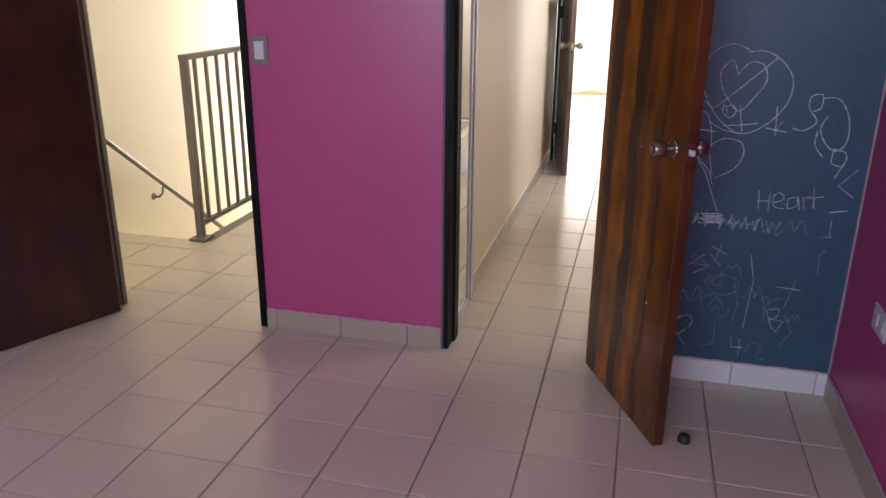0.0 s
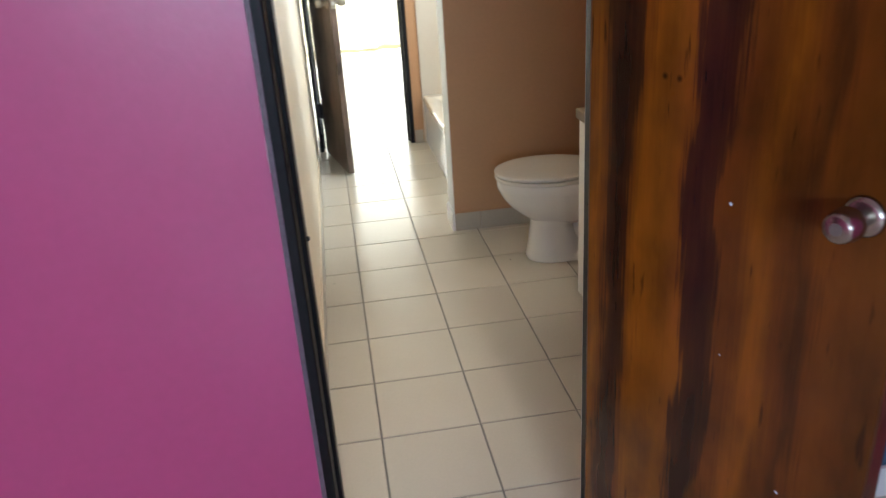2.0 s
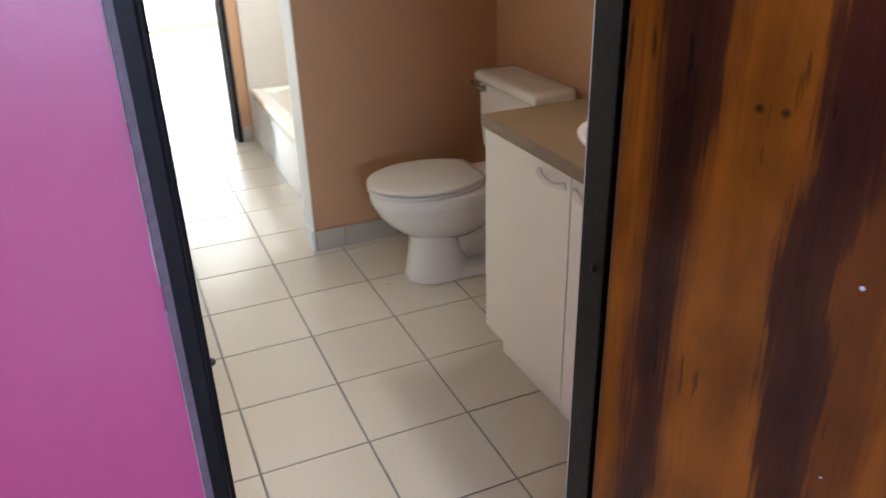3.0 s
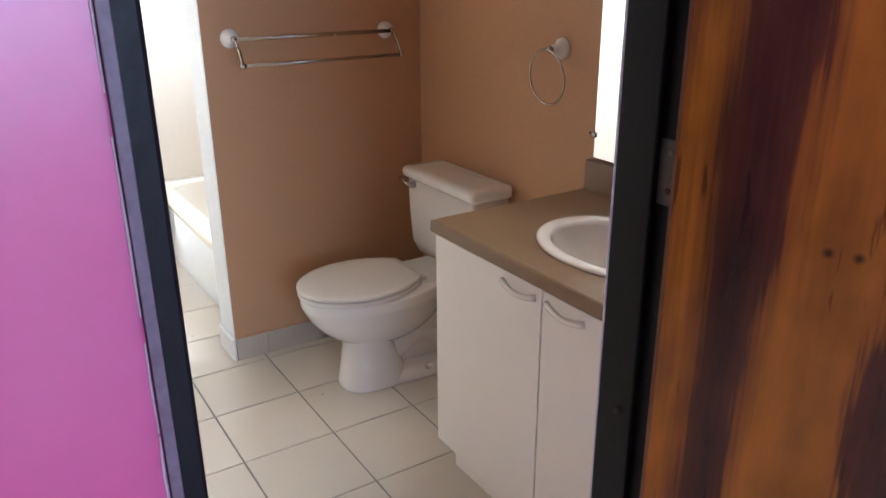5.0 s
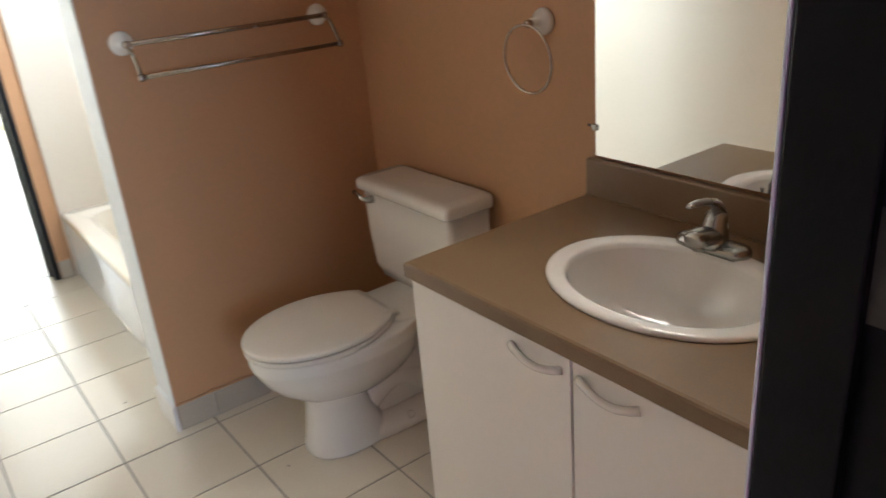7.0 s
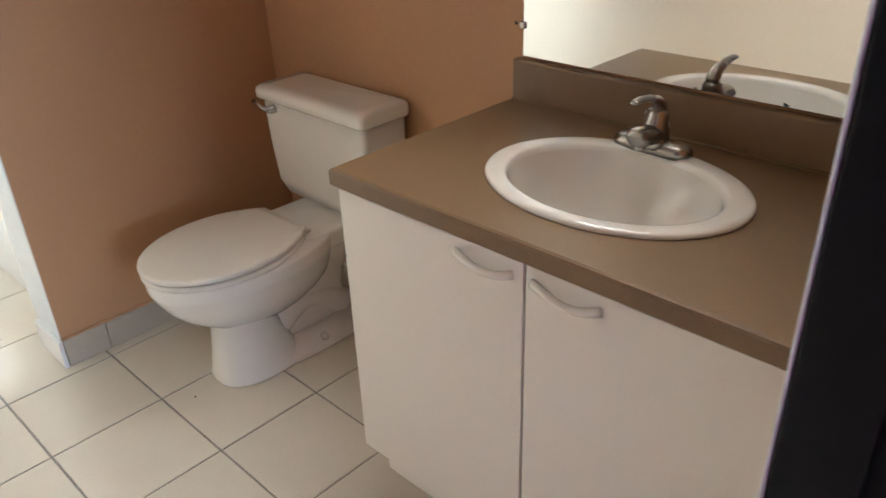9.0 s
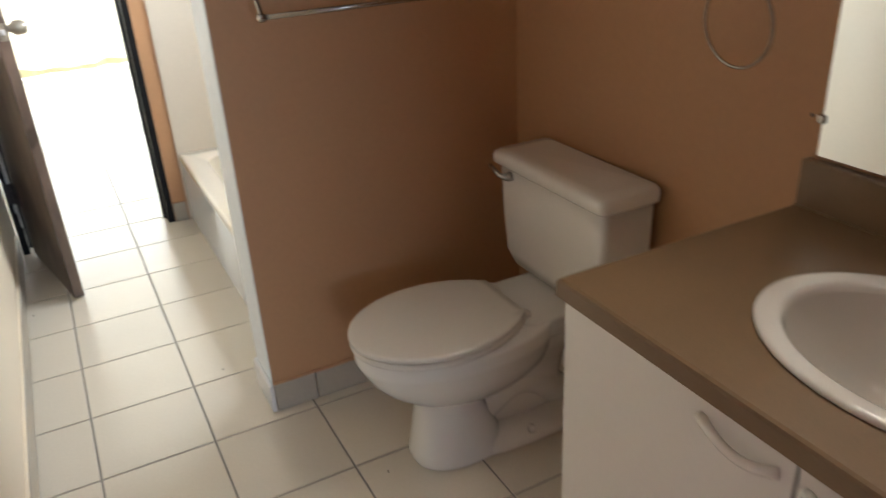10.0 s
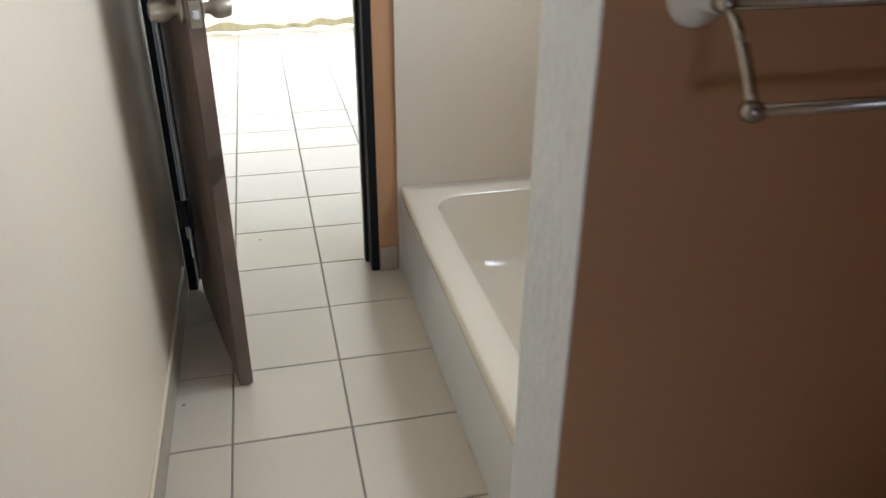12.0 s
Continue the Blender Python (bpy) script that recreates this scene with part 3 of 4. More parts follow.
part("trapway", tube(arc(lambda t: (0.335 + 0.285 * t, TY, 0.085 + 0.085 * math.sin(t * math.pi) ** 1.3 - 0.03 * t), 17), [0.052 + 0.006 * math.sin(i / 16 * math.pi) for i in range(17)], 20), PORCELAIN, toilet, "", True)
part("deck", loft([rounded(0.44, 0.742, TY - 0.128, TY + 0.128, 0.035, z, 6) for z in (0.335,)] + [rounded(0.435 + k, 0.745 - k, TY - 0.130 + k, TY + 0.130 - k, 0.035, z, 6)
                   for z, k in ((0.345, 0.0), (0.380, 0.0), (0.386, 0.002), (0.3895, 0.006), (0.391, 0.014))]), PORCELAIN, toilet, "", True)
part("foot", loft([egg(0.27, 0.672, 0.113, 0.0, power=3.4), egg(0.27, 0.672, 0.114, 0.004, power=3.4), egg(0.275, 0.670, 0.112, 0.020, power=3.4), egg(0.285, 0.662, 0.100, 0.036, power=3.4),
                   egg(0.30, 0.655, 0.075, 0.050, power=3.2), egg(0.32, 0.645, 0.045, 0.058, power=3.0)]), PORCELAIN, toilet, "", True)
for s in (-1, 1):
    part("bolt_cap", lathe([(0.013, 0), (0.013, 0.008), (0.009, 0.016), (0, 0.019)], pose(0.470, TY + s * 0.098, 0.030), 14), PORCELAIN, toilet, "", True)


def seat_outline(grow, z, x_back=0.462, shrink=1.0):
    """An elongated seat: a round front, a straight back with soft corners."""
    pts, n, b = [], 44, 0.178 + grow
    x0 = 0.016 - grow
    for k in range(n + 1):
        t = -1 + 2 * k / n
        th = t * radians(118)
        px = 0.245 - (0.245 - x0) * math.cos(th) if abs(th) < math.pi / 2 else 0.245 + 0.42 * (abs(th) - math.pi / 2)
        py = b * math.sin(th) if abs(th) < math.pi / 2 else math.copysign(b * (1 - 0.44 * ((abs(th) - math.pi / 2) / radians(28)) ** 2.2), th)
        pts.append((0.25 + (min(px, x_back) - 0.25) * shrink, TY + py * shrink, z))
    return pts


part("seat", loft([seat_outline(-0.006, 0.3865), seat_outline(0.000, 0.388), seat_outline(0.001, 0.390), seat_outline(0.001, 0.400), seat_outline(-0.001, 0.4025), seat_outline(-0.006, 0.4035)]), SEAT_PLASTIC, toilet, "", True)
part("lid", loft([seat_outline(-0.003, 0.4075), seat_outline(0.002, 0.4085), seat_outline(0.003, 0.410), seat_outline(0.003, 0.4175), seat_outline(0.002, 0.420), seat_outline(-0.001, 0.422), seat_outline(-0.005, 0.4230),
                  seat_outline(-0.004, 0.4250, shrink=0.88), seat_outline(-0.004, 0.4265, shrink=0.6), seat_outline(-0.004, 0.427, shrink=0.2)]), SEAT_PLASTIC, toilet, "closed ivory lid", True)
for s in (-1, 1):
    part("lid_hinge", box(0.452, 0.478, TY + s * 0.075 - 0.014, TY + s * 0.075 + 0.014, 0.390, 0.405, 0.005), SEAT_PLASTIC, toilet, "", True)


def tank_ring(x0, x1, half, z, r=0.020):
    return rounded(x0, x1, TY - half, TY + half, r, z, 6)


part("tank", loft([tank_ring(0.625, 0.742, 0.165, 0.386), tank_ring(0.600, 0.744, 0.192, 0.400), tank_ring(0.590, 0.745, 0.219, 0.440), tank_ring(0.585, 0.745, 0.228, 0.55),
                   tank_ring(0.583, 0.745, 0.234, 0.702)]), PORCELAIN, toilet, "", True)
part("tank_lid", loft([tank_ring(0.572, 0.748, 0.241, 0.700), tank_ring(0.566, 0.750, 0.247, 0.706), tank_ring(0.565, 0.750, 0.248, 0.724), tank_ring(0.568, 0.750, 0.245, 0.735),
                       tank_ring(0.578, 0.748, 0.236, 0.7415), tank_ring(0.600, 0.74, 0.20, 0.743)]), PORCELAIN, toilet, "", True)
lever = part("flush_lever", tube([(0.585, 5.408, 0.676), (0.566, 5.408, 0.676), (0.556, 5.420, 0.680), (0.553, 5.448, 0.690), (0.554, 5.468, 0.697)], [0.011, 0.010, 0.007, 0.006, 0.007], 12), CHROME, toilet, "chrome flush lever", True)
part("boss", lathe([(0.0, 0.016), (0.012, 0.014), (0.014, 0.0), (0, 0)], pose(0.584, 5.408, 0.676, 0, -90, 0), 18), CHROME, lever, "", True)
vline = tube(arc(lambda t: (0.748 - 0.03 * math.sin(t * math.pi), 5.42 + 0.03 * t, 0.12 + 0.26 * t), 10), 0.005, 8)
tagged(link("supply_hose", vline, NICKEL, smooth=True), "thin metal supply hose behind the toilet", "hose")

# ---- vanity ----
VY0, VY1 = BATH_Y + 0.012, 4.612
van = empty("vanity_cabinet", pose(0, 0, 0), "white two-door bathroom vanity cabinet with curved handles", "cabinet")
part("side_panel", box(0.206, RIGHT_X - 0.004, VY1 - 0.018, VY1, 0.118, 0.784, 0.001), CABINET, van)
part("side_panel", box(0.206, RIGHT_X - 0.004, VY0, VY0 + 0.018, 0.118, 0.784, 0.001), CABINET, van)
part("bottom_panel", box(0.206, RIGHT_X - 0.004, VY0 + 0.018, VY1 - 0.018, 0.118, 0.136), CABINET, van)
part("back_panel", box(RIGHT_X - 0.02, RIGHT_X - 0.004, VY0 + 0.018, VY1 - 0.018, 0.136, 0.784), CABINET, van)
part("plinth", box(0.250, RIGHT_X - 0.004, VY0 + 0.002, VY1 - 0.004, 0.0, 0.118, 0.001), CABINET, van)
part("front_rail", box(0.206, 0.222, VY0 + 0.018, VY1 - 0.018, 0.72, 0.784), CABINET, van)


def bow_handle(y0, y1, z, parent):
    pts = arc(lambda t: (0.187 - 0.023 * math.sin(t * math.pi) ** 0.8, y0 + (y1 - y0) * t, z + 0.004 * math.sin(t * math.tau)), 15)
    part("handle", tube(pts, [0.0085 - 0.0015 * math.sin(i / 14 * math.pi) for i in range(15)], 10), HANDLE, parent, "curved cream handle", True)


for y0, y1, h0, h1 in ((4.152, VY1 - 0.001, 4.300, 4.172), (VY0 + 0.004, 4.146, 4.132, 4.004)):
    dr = part("door", box(0.187, 0.204, y0, y1, 0.122, 0.782, 0.0012), CABINET, van)
    bow_handle(h0, h1, 0.754, dr)

SX, SY, SA, SB = 0.460, 4.167, 0.192, 0.252      # basin: centre and half axes
top_x0, top_x1, top_y0, top_y1 = 0.180, RIGHT_X - 0.003, VY0, 4.628
angles = sorted([k * math.tau / 64 for k in range(64)] + [math.atan2(y - SY, x - SX) % math.tau for x in (top_x0, top_x1) for y in (top_y0, top_y1)])


def to_rect(a, inset):
    c, s = math.cos(a), math.sin(a)
    k = min(((top_x1 - inset - SX) / c if c > 1e-9 else (top_x0 + inset - SX) / c if c < -1e-9 else 9), ((top_y1 - inset - SY) / s if s > 1e-9 else (top_y0 + inset - SY) / s if s < -1e-9 else 9))
    return SX + c * k, SY + s * k


def oval(k, z, dx=0.0):
    return [(SX + dx + SA * k * math.cos(a), SY + SB * k * math.sin(a), z) for a in angles]


worktop = loft([[(*to_rect(a, 0.004), 0.785) for a in angles], [(*to_rect(a, 0.0), 0.789) for a in angles], [(*to_rect(a, 0.0), 0.816) for a in angles],
                [(*to_rect(a, 0.002), 0.821) for a in angles], [(*to_rect(a, 0.007), 0.8235) for a in angles], oval(0.94, 0.8235), oval(0.94, 0.785)], False, False)
wt = empty("worktop", pose(0, 0, 0), "tan laminate vanity worktop with upstand against the wall", "countertop")
part("slab", worktop, LAMINATE, wt)
part("upstand", box(RIGHT_X - 0.027, RIGHT_X - 0.003, VY0, 4.622, 0.8235, 0.918, 0.005, seg=3), LAMINATE, wt)
part("sealant", tube([(RIGHT_X - 0.0275, VY0 + 0.002, 0.8245), (RIGHT_X - 0.0275, 4.620, 0.8245)], 0.003, 8), LAMINATE, wt, "", True)
sink = empty("sink", pose(0, 0, 0), "white oval drop-in washbasin in a tan worktop", "sink")
part("rim", loft([oval(0.992, 0.8237), oval(1.0, 0.8255), oval(1.0, 0.828), oval(0.992, 0.8315), oval(0.975, 0.8335), oval(0.950, 0.8345), oval(0.850, 0.8340, -0.003), oval(0.825, 0.8325, -0.004),
                  oval(0.808, 0.8290, -0.005), oval(0.797, 0.8225, -0.006)], False, False), PORCELAIN, sink, "", True)
part("bowl", loft([oval(0.797, 0.8225, -0.006), oval(0.780, 0.805, -0.007), oval(0.735, 0.775, -0.009), oval(0.65, 0.742, -0.012), oval(0.52, 0.714, -0.014), oval(0.34, 0.696, -0.016), oval(0.1, 0.689, -0.018)], False, True), PORCELAIN, sink, "", True)
part("overflow", lathe([(0.0, 0.002), (0.010, 0.002), (0.011, 0), (0, 0)], pose(0.305, SY - 0.02, 0.787, 0, 60, 0), 16), HOLE, sink)
part("drain", lathe([(0.0, 0.004), (0.017, 0.004), (0.021, 0.0), (0, 0)], pose(SX - 0.018, SY, 0.687), 18), CHROME, sink)

FX, FY = 0.634, 4.188
faucet = empty("faucet", pose(FX, FY, 0.8355), "chrome single-lever basin faucet", "faucet")


def oblong(half, r, z):
    return [(r * math.cos(a), math.copysign(half - r, math.sin(a)) + r * math.sin(a), z) for a in [(k + 0.5) * math.tau / 36 for k in range(36)]]


part("base_plate", loft([oblong(0.082, 0.027, -0.005), oblong(0.082, 0.027, 0.006), oblong(0.079, 0.0245, 0.013), oblong(0.070, 0.017, 0.018), oblong(0.05, 0.008, 0.0195)]), CHROME, faucet, "", True)
def bands(rows, n=28):
    """Oval sections across local y: x, z, half width, half height and lean of each."""
    return loft([[(x + lean * math.sin(a), w * math.cos(a), z + h * math.sin(a)) for a in [q * math.tau / n for q in range(n)]] for x, z, w, h, lean in rows])


part("body", loft([[(rx * math.cos(a) + cx, ry * math.sin(a), z) for a in [q * math.tau / 28 for q in range(28)]] for rx, ry, z, cx in
                   ((0.032, 0.034, 0.006, -0.004), (0.031, 0.032, 0.020, -0.003), (0.028, 0.028, 0.036, 0.000), (0.024, 0.024, 0.052, 0.004), (0.0205, 0.021, 0.066, 0.007), (0.019, 0.020, 0.072, 0.008), (0.010, 0.010, 0.077, 0.008))]), CHROME, faucet, "", True)
spout = part("spout", bands(((0.010, 0.026, 0.028, 0.020, 0.0), (-0.018, 0.030, 0.0275, 0.0205, 0.0), (-0.040, 0.034, 0.0255, 0.0195, 0.0), (-0.060, 0.036, 0.0235, 0.0180, 0.0), (-0.067, 0.036, 0.0215, 0.0160, 0.0), (-0.070, 0.0355, 0.017, 0.012, 0.0))), CHROME, faucet, "", True)
part("aerator", lathe([(0.0, 0.0), (0.011, 0.0), (0.012, 0.003), (0.012, 0.014), (0.0, 0.014)], pose(-0.050, 0, 0.010), 18), CHROME, spout, "", True)
part("lever", bands(((0.014, 0.068, 0.0165, 0.0115, 0.006), (0.010, 0.082, 0.0150, 0.0100, 0.008), (-0.003, 0.095, 0.0135, 0.0080, 0.006), (-0.024, 0.1035, 0.0120, 0.0062, 0.003), (-0.050, 0.109, 0.0110, 0.0055, 0.001), (-0.078, 0.110, 0.0100, 0.0048, 0.0), (-0.088, 0.109, 0.0065, 0.0032, 0.0)), 22), CHROME, faucet, "", True)
part("pop_up_rod", lathe([(0.0, 0.062), (0.004, 0.061), (0.0045, 0.056), (0.003, 0.052), (0.0025, 0.015)], pose(0.021, 0.030, 0.0), 12), CHROME, faucet, "", True)

mir = empty("vanity_mirror", pose(0, 0, 0), "frameless wall mirror above the vanity", "mirror")
part("glass", box(RIGHT_X - 0.010, RIGHT_X - 0.004, VY0, 4.604, 0.924, 1.98, 0.001), MIRROR, mir)
for y, z in ((4.607, 0.994), (4.607, 1.75), (4.30, 1.984), (3.90, 1.984)):
    part("clip", box(RIGHT_X - 0.016, RIGHT_X - 0.001, y - 0.010, y + 0.006, z - 0.008, z + 0.008, 0.003), NICKEL, mir, "small clear mirror clip")
tagged(link("screw_hole", lathe([(0.0045, 0), (0.0045, 0.0015), (0, 0.0015)], pose(RIGHT_X - 0.0002, 4.632, 0.994, 0, -90, 0), 10), RUBBER), "dark empty screw hole in the wall", "screw hole")

# ---- mirrored closet door ----
clo = empty("closet_door", pose(0, 0, 0), "narrow mirrored closet door in a white aluminium frame", "mirror door")
cy0, cy1, cxf = BATH_Y + 0.012, 4.080, LEFT_X + 0.001
part("mirror", loft([[(cxf, y, 0.03), (x, y, 0.03), (x, y, 2.0), (cxf, y, 2.0)] for y, x in ((cy0 + 0.02, cxf + 0.003), (cy1 - 0.086, cxf + 0.010))]), MIRROR, clo)
part("stile", box(cxf, cxf + 0.016, cy1 - 0.086, cy1 - 0.054, 0.0, 2.04, 0.002), ALUMINIUM, clo)
part("gasket", box(cxf, cxf + 0.012, cy1 - 0.054, cy1 - 0.034, 0.0, 2.04), DARK_GAP, clo, "dark gap beside the frame")
part("stile", box(cxf, cxf + 0.020, cy1 - 0.034, cy1 + 0.010, 0.0, 2.04, 0.002), ALUMINIUM, clo)
part("stile", box(cxf, cxf + 0.016, cy0, cy0 + 0.02, 0.0, 2.04, 0.002), ALUMINIUM, clo)
part("rail", box(cxf, cxf + 0.016, cy0 + 0.02, cy1 - 0.086, 0.0, 0.035, 0.002), ALUMINIUM, clo)
part("rail", box(cxf, cxf + 0.016, cy0 + 0.02, cy1 - 0.086, 2.0, 2.04, 0.002), ALUMINIUM, clo)


# ---- towel bar and ring ----
def flange(parent, m):
    f = part("flange", lathe([(0.033, 0.0), (0.034, 0.006), (0.030, 0.014), (0.020, 0.021), (0.013, 0.026), (0.012, 0.045), (0.0, 0.047)], m, 26), PORCELAIN, parent, "white ceramic flange", True)
    part("collar", lathe([(0.009, 0.040), (0.010, 0.050), (0.010, 0.060), (0.006, 0.066), (0.0, 0.067)], m, 18), NICKEL, f, "", True)
    return f


rack = empty("towel_rack", pose(0, PART_Y0, 1.242), "double nickel towel bar with white ceramic flanges", "towel bar")
x_l, x_r = -0.014, 0.603
for x in (x_l, x_r):
    flange(rack, pose(x, 0, 0, 90, 0, 0))
    part("arm", tube(arc(lambda t: (x, -0.056 - 0.072 * t, -0.004 - 0.078 * t ** 1.7), 9), 0.0055, 10), NICKEL, rack, "", True)
    part("finial", lathe([(0.0, -0.011), (0.009, -0.008), (0.011, 0), (0.009, 0.008), (0.0, 0.011)], pose(x, -0.128, -0.083, 0, 90, 0), 16), NICKEL, rack, "", True)
part("bar", tube([(x_l, -0.056, 0.0), (x_r, -0.056, 0.0)], 0.0075, 14), NICKEL, rack, "", True)
part("bar", tube([(x_l, -0.128, -0.083), (x_r, -0.128, -0.083)], 0.0065, 14), NICKEL, rack, "", True)

ring = empty("towel_ring", pose(RIGHT_X, 4.778, 1.234), "nickel towel ring with a white ceramic flange", "towel ring")
flange(ring, pose(0, 0, 0, 0, -90, 0))
part("ring", tube(arc(lambda t: (-0.062 - 0.006 * math.cos(t * math.tau), 0.083 * math.sin(t * math.tau) , -0.084 + 0.084 * math.cos(t * math.tau)), 49)[:-1], 0.0035, 8, True), NICKEL, ring, "", True)

# ---- stair railing ----
rail = empty("stair_railing", pose(-2.558, 4.535, 0), "dark grey steel guard railing beside the stair", "railing")
part("base_plate", box(-0.055, 0.055, -0.055, 0.055, 0.0, 0.016, 0.003), GREY_STEEL, rail)
part("post", box(-0.021, 0.021, -0.021, 0.021, 0.014, 1.085, 0.003), GREY_STEEL, rail)
part("top_rail", box(-0.024, 0.024, -0.024, 3.80, 1.070, 1.102, 0.004), GREY_STEEL, rail)
part("bottom_rail", box(-0.014, 0.014, 0.02, 3.80, 0.082, 0.110, 0.003), GREY_STEEL, rail)
part("post", box(-0.021, 0.021, 3.78, 3.82, 0.0, 1.085, 0.003), GREY_STEEL, rail)
for i in range(30):
    part("baluster", box(-0.009, 0.009, 0.105 + 0.122 * i - 0.009, 0.105 + 0.122 * i + 0.009, 0.105, 1.085), GREY_STEEL, rail)
hand = empty("wall_handrail", pose(-3.40, 0, 0), "grey steel handrail on the stairwell wall", "handrail")
part("rail", tube([(0, 4.40, 0.84), (0, 4.55, 0.735), (0, 7.9, -1.81)], 0.019, 12), GREY_STEEL, hand, "", True)
for y in (4.62, 5.42, 6.6, 7.7):
    z = 0.735 - 0.76 * (y - 4.55)
    part("bracket", tube([(-0.078, y - 0.02, z - 0.10), (-0.03, y - 0.02, z - 0.10), (-0.005, y - 0.01, z - 0.07), (0, y, z - 0.012)], 0.008, 10), GREY_STEEL, hand, "", True)
    part("bracket_foot", lathe([(0.026, 0), (0.024, 0.006), (0, 0.008)], pose(-0.0805, y - 0.02, z - 0.10, 0, 90, 0), 16), GREY_STEEL, hand)


# ---- switch and outlet ----
def wall_plate(name, m, w, h, label, category, frame_mat):
    root = empty(name, m, label, category)
    part("plate", box(-w / 2, w / 2, -0.006, 0.0, -h / 2, h / 2, 0.002), frame_mat, root)
    return root


sw = wall_plate("light_switch", pose(-1.545, BED_Y, 1.237), 0.076, 0.120, "white rocker switch in a bronze plate on pink wall", "light switch", SWITCH_PLATE)
part("rocker", box(-0.021, 0.021, -0.011, -0.005, -0.036, 0.036, 0.002), SWITCH, sw)
ol = wall_plate("outlet", pose(0.770, 3.075, 0.50, 0, 0, -90), 0.14, 0.085, "white wall outlet on magenta wall", "outlet", SWITCH)
for s in (-0.03, 0.03):
    part("socket", box(s - 0.018, s + 0.018, -0.009, -0.005, -0.022, 0.022, 0.003), SWITCH, ol)

# ---- far room: curtain over the glazed door ----
cur = empty("curtain", pose(0, 0, 0), "sheer white floor-length curtain glowing with daylight", "curtain")
bm, hb = bmesh.new(), bmesh.new()
N = 220
for target, z0, z1 in ((bm, 0.06, 2.3), (hb, 0.004, 0.06)):
    rows = []
    for j in range(7):
        row = []
        for i in range(N + 1):
            x = -1.75 + 3.9 * i / N
            f = math.sin(x * 23 + 1.3 * math.sin(x * 5)) * 0.035 + math.sin(x * 61) * 0.006
            low = 0.012 * (1 + math.sin(x * 9.0 + math.sin(x * 3))) if j == 0 and target is hb else 0
            wav = 0.018 * math.sin(x * 7.3) + 0.012 * math.sin(x * 17.0 + 1)
            low += wav if (target is hb and j == 6) or (target is bm and j == 0) else 0
            row.append(target.verts.new((x, 11.60 + 0.10 * (x + 0.4) * (x > -0.4) + f * (1 - 0.3 * j / 6), z0 + (z1 - z0) * j / 6 + low)))
        rows.append(row)
    for a, c in zip(rows, rows[1:]):
        for i in range(N):
            target.faces.new((a[i], a[i + 1], c[i + 1], c[i]))
part("panel", bm, SHEER, cur, "", True)
part("hem", hb, HEM, cur, "lower hem tinted yellow for the glow at its foot", True)
rod = tagged(link("curtain_rod", tube([(-1.9, 11.66, 2.32), (2.2, 11.66, 2.32)], 0.012, 12), NICKEL, smooth=True), "metal curtain rod above the glazed door", "curtain rod")

# ---- chalk drawings on the blackboard wall ----
CY = BED_Y - 0.0012


def stroke(points, parent, width=0.0029, mat=CHALK):
    """One chalk line, a thin raised ribbon on the wall."""
    bm = bmesh.new()
    rows = []
    for i, (x, z) in enumerate(points):
        a, c = points[max(i - 1, 0)], points[min(i + 1, len(points) - 1)]
        d = Vector((c[0] - a[0], c[1] - a[1]))
        d = d.normalized() if d.length > 1e-6 else Vector((1, 0))
        w = width * (0.42 + 0.16 * math.sin(i * 2.1 + x * 50))
        rows.append([bm.verts.new((x - d.y * w, CY, z + d.x * w)), bm.verts.new((x, CY - 0.0008, z)), bm.verts.new((x + d.y * w, CY, z - d.x * w))])
    for a, c in zip(rows, rows[1:]):
        bm.faces.new((a[0], a[1], c[1], c[0]))
        bm.faces.new((a[1], a[2], c[2], c[1]))
    return part("stroke", bm, mat, parent)


def chalk(label):
    return empty("chalk_drawing", pose(0, 0, 0), label, "chalk drawing")


def smooth_line(pts, n=6):
    """A soft line through a few points."""
    out = []
    for i in range(len(pts) - 1):
        p0, p1, p2, p3 = pts[max(i - 1, 0)], pts[i], pts[i + 1], pts[min(i + 2, len(pts) - 1)]
        for k in range(n):
            t = k / n
            out.append(tuple(0.5 * (2 * p1[j] + (p2[j] - p0[j]) * t + (2 * p0[j] - 5 * p1[j] + 4 * p2[j] - p3[j]) * t * t + (3 * p1[j] - p0[j] - 3 * p2[j] + p3[j]) * t ** 3) for j in (0, 1)))
    return out + [pts[-1]]


c1 = chalk("white chalk heart inside a larger chalk heart")
stroke(smooth_line([(0.330, 1.287), (0.269, 1.310), (0.204, 1.280), (0.174, 1.207), (0.199, 1.119), (0.256, 1.040), (0.332, 0.999), (0.412, 1.039), (0.469, 1.115), (0.476, 1.195), (0.434, 1.256), (0.377, 1.288), (0.321, 1.283)]), c1, 0.003)
stroke(smooth_line([(0.295, 1.204), (0.273, 1.254), (0.238, 1.218), (0.244, 1.167), (0.271, 1.119), (0.314, 1.079), (0.361, 1.134), (0.391, 1.188), (0.376, 1.241), (0.330, 1.249), (0.293, 1.204)]), c1)
stroke(smooth_line([(0.231, 1.088), (0.290, 1.143), (0.358, 1.209), (0.415, 1.266)]), c1)
stroke(smooth_line([(0.276, 1.070), (0.269, 1.093), (0.293, 1.099), (0.302, 1.075), (0.283, 1.054), (0.258, 1.076), (0.264, 1.106)]), c1)
stroke(smooth_line([(0.217, 1.038), (0.268, 1.010), (0.324, 1.000)]), c1)
c2 = chalk("white chalk letters and looped scribbles")
stroke([(0.314, 1.100), (0.332, 1.002)], c2)
stroke([(0.266, 1.023), (0.381, 1.038)], c2)
stroke([(0.438, 1.101), (0.445, 0.997)], c2)
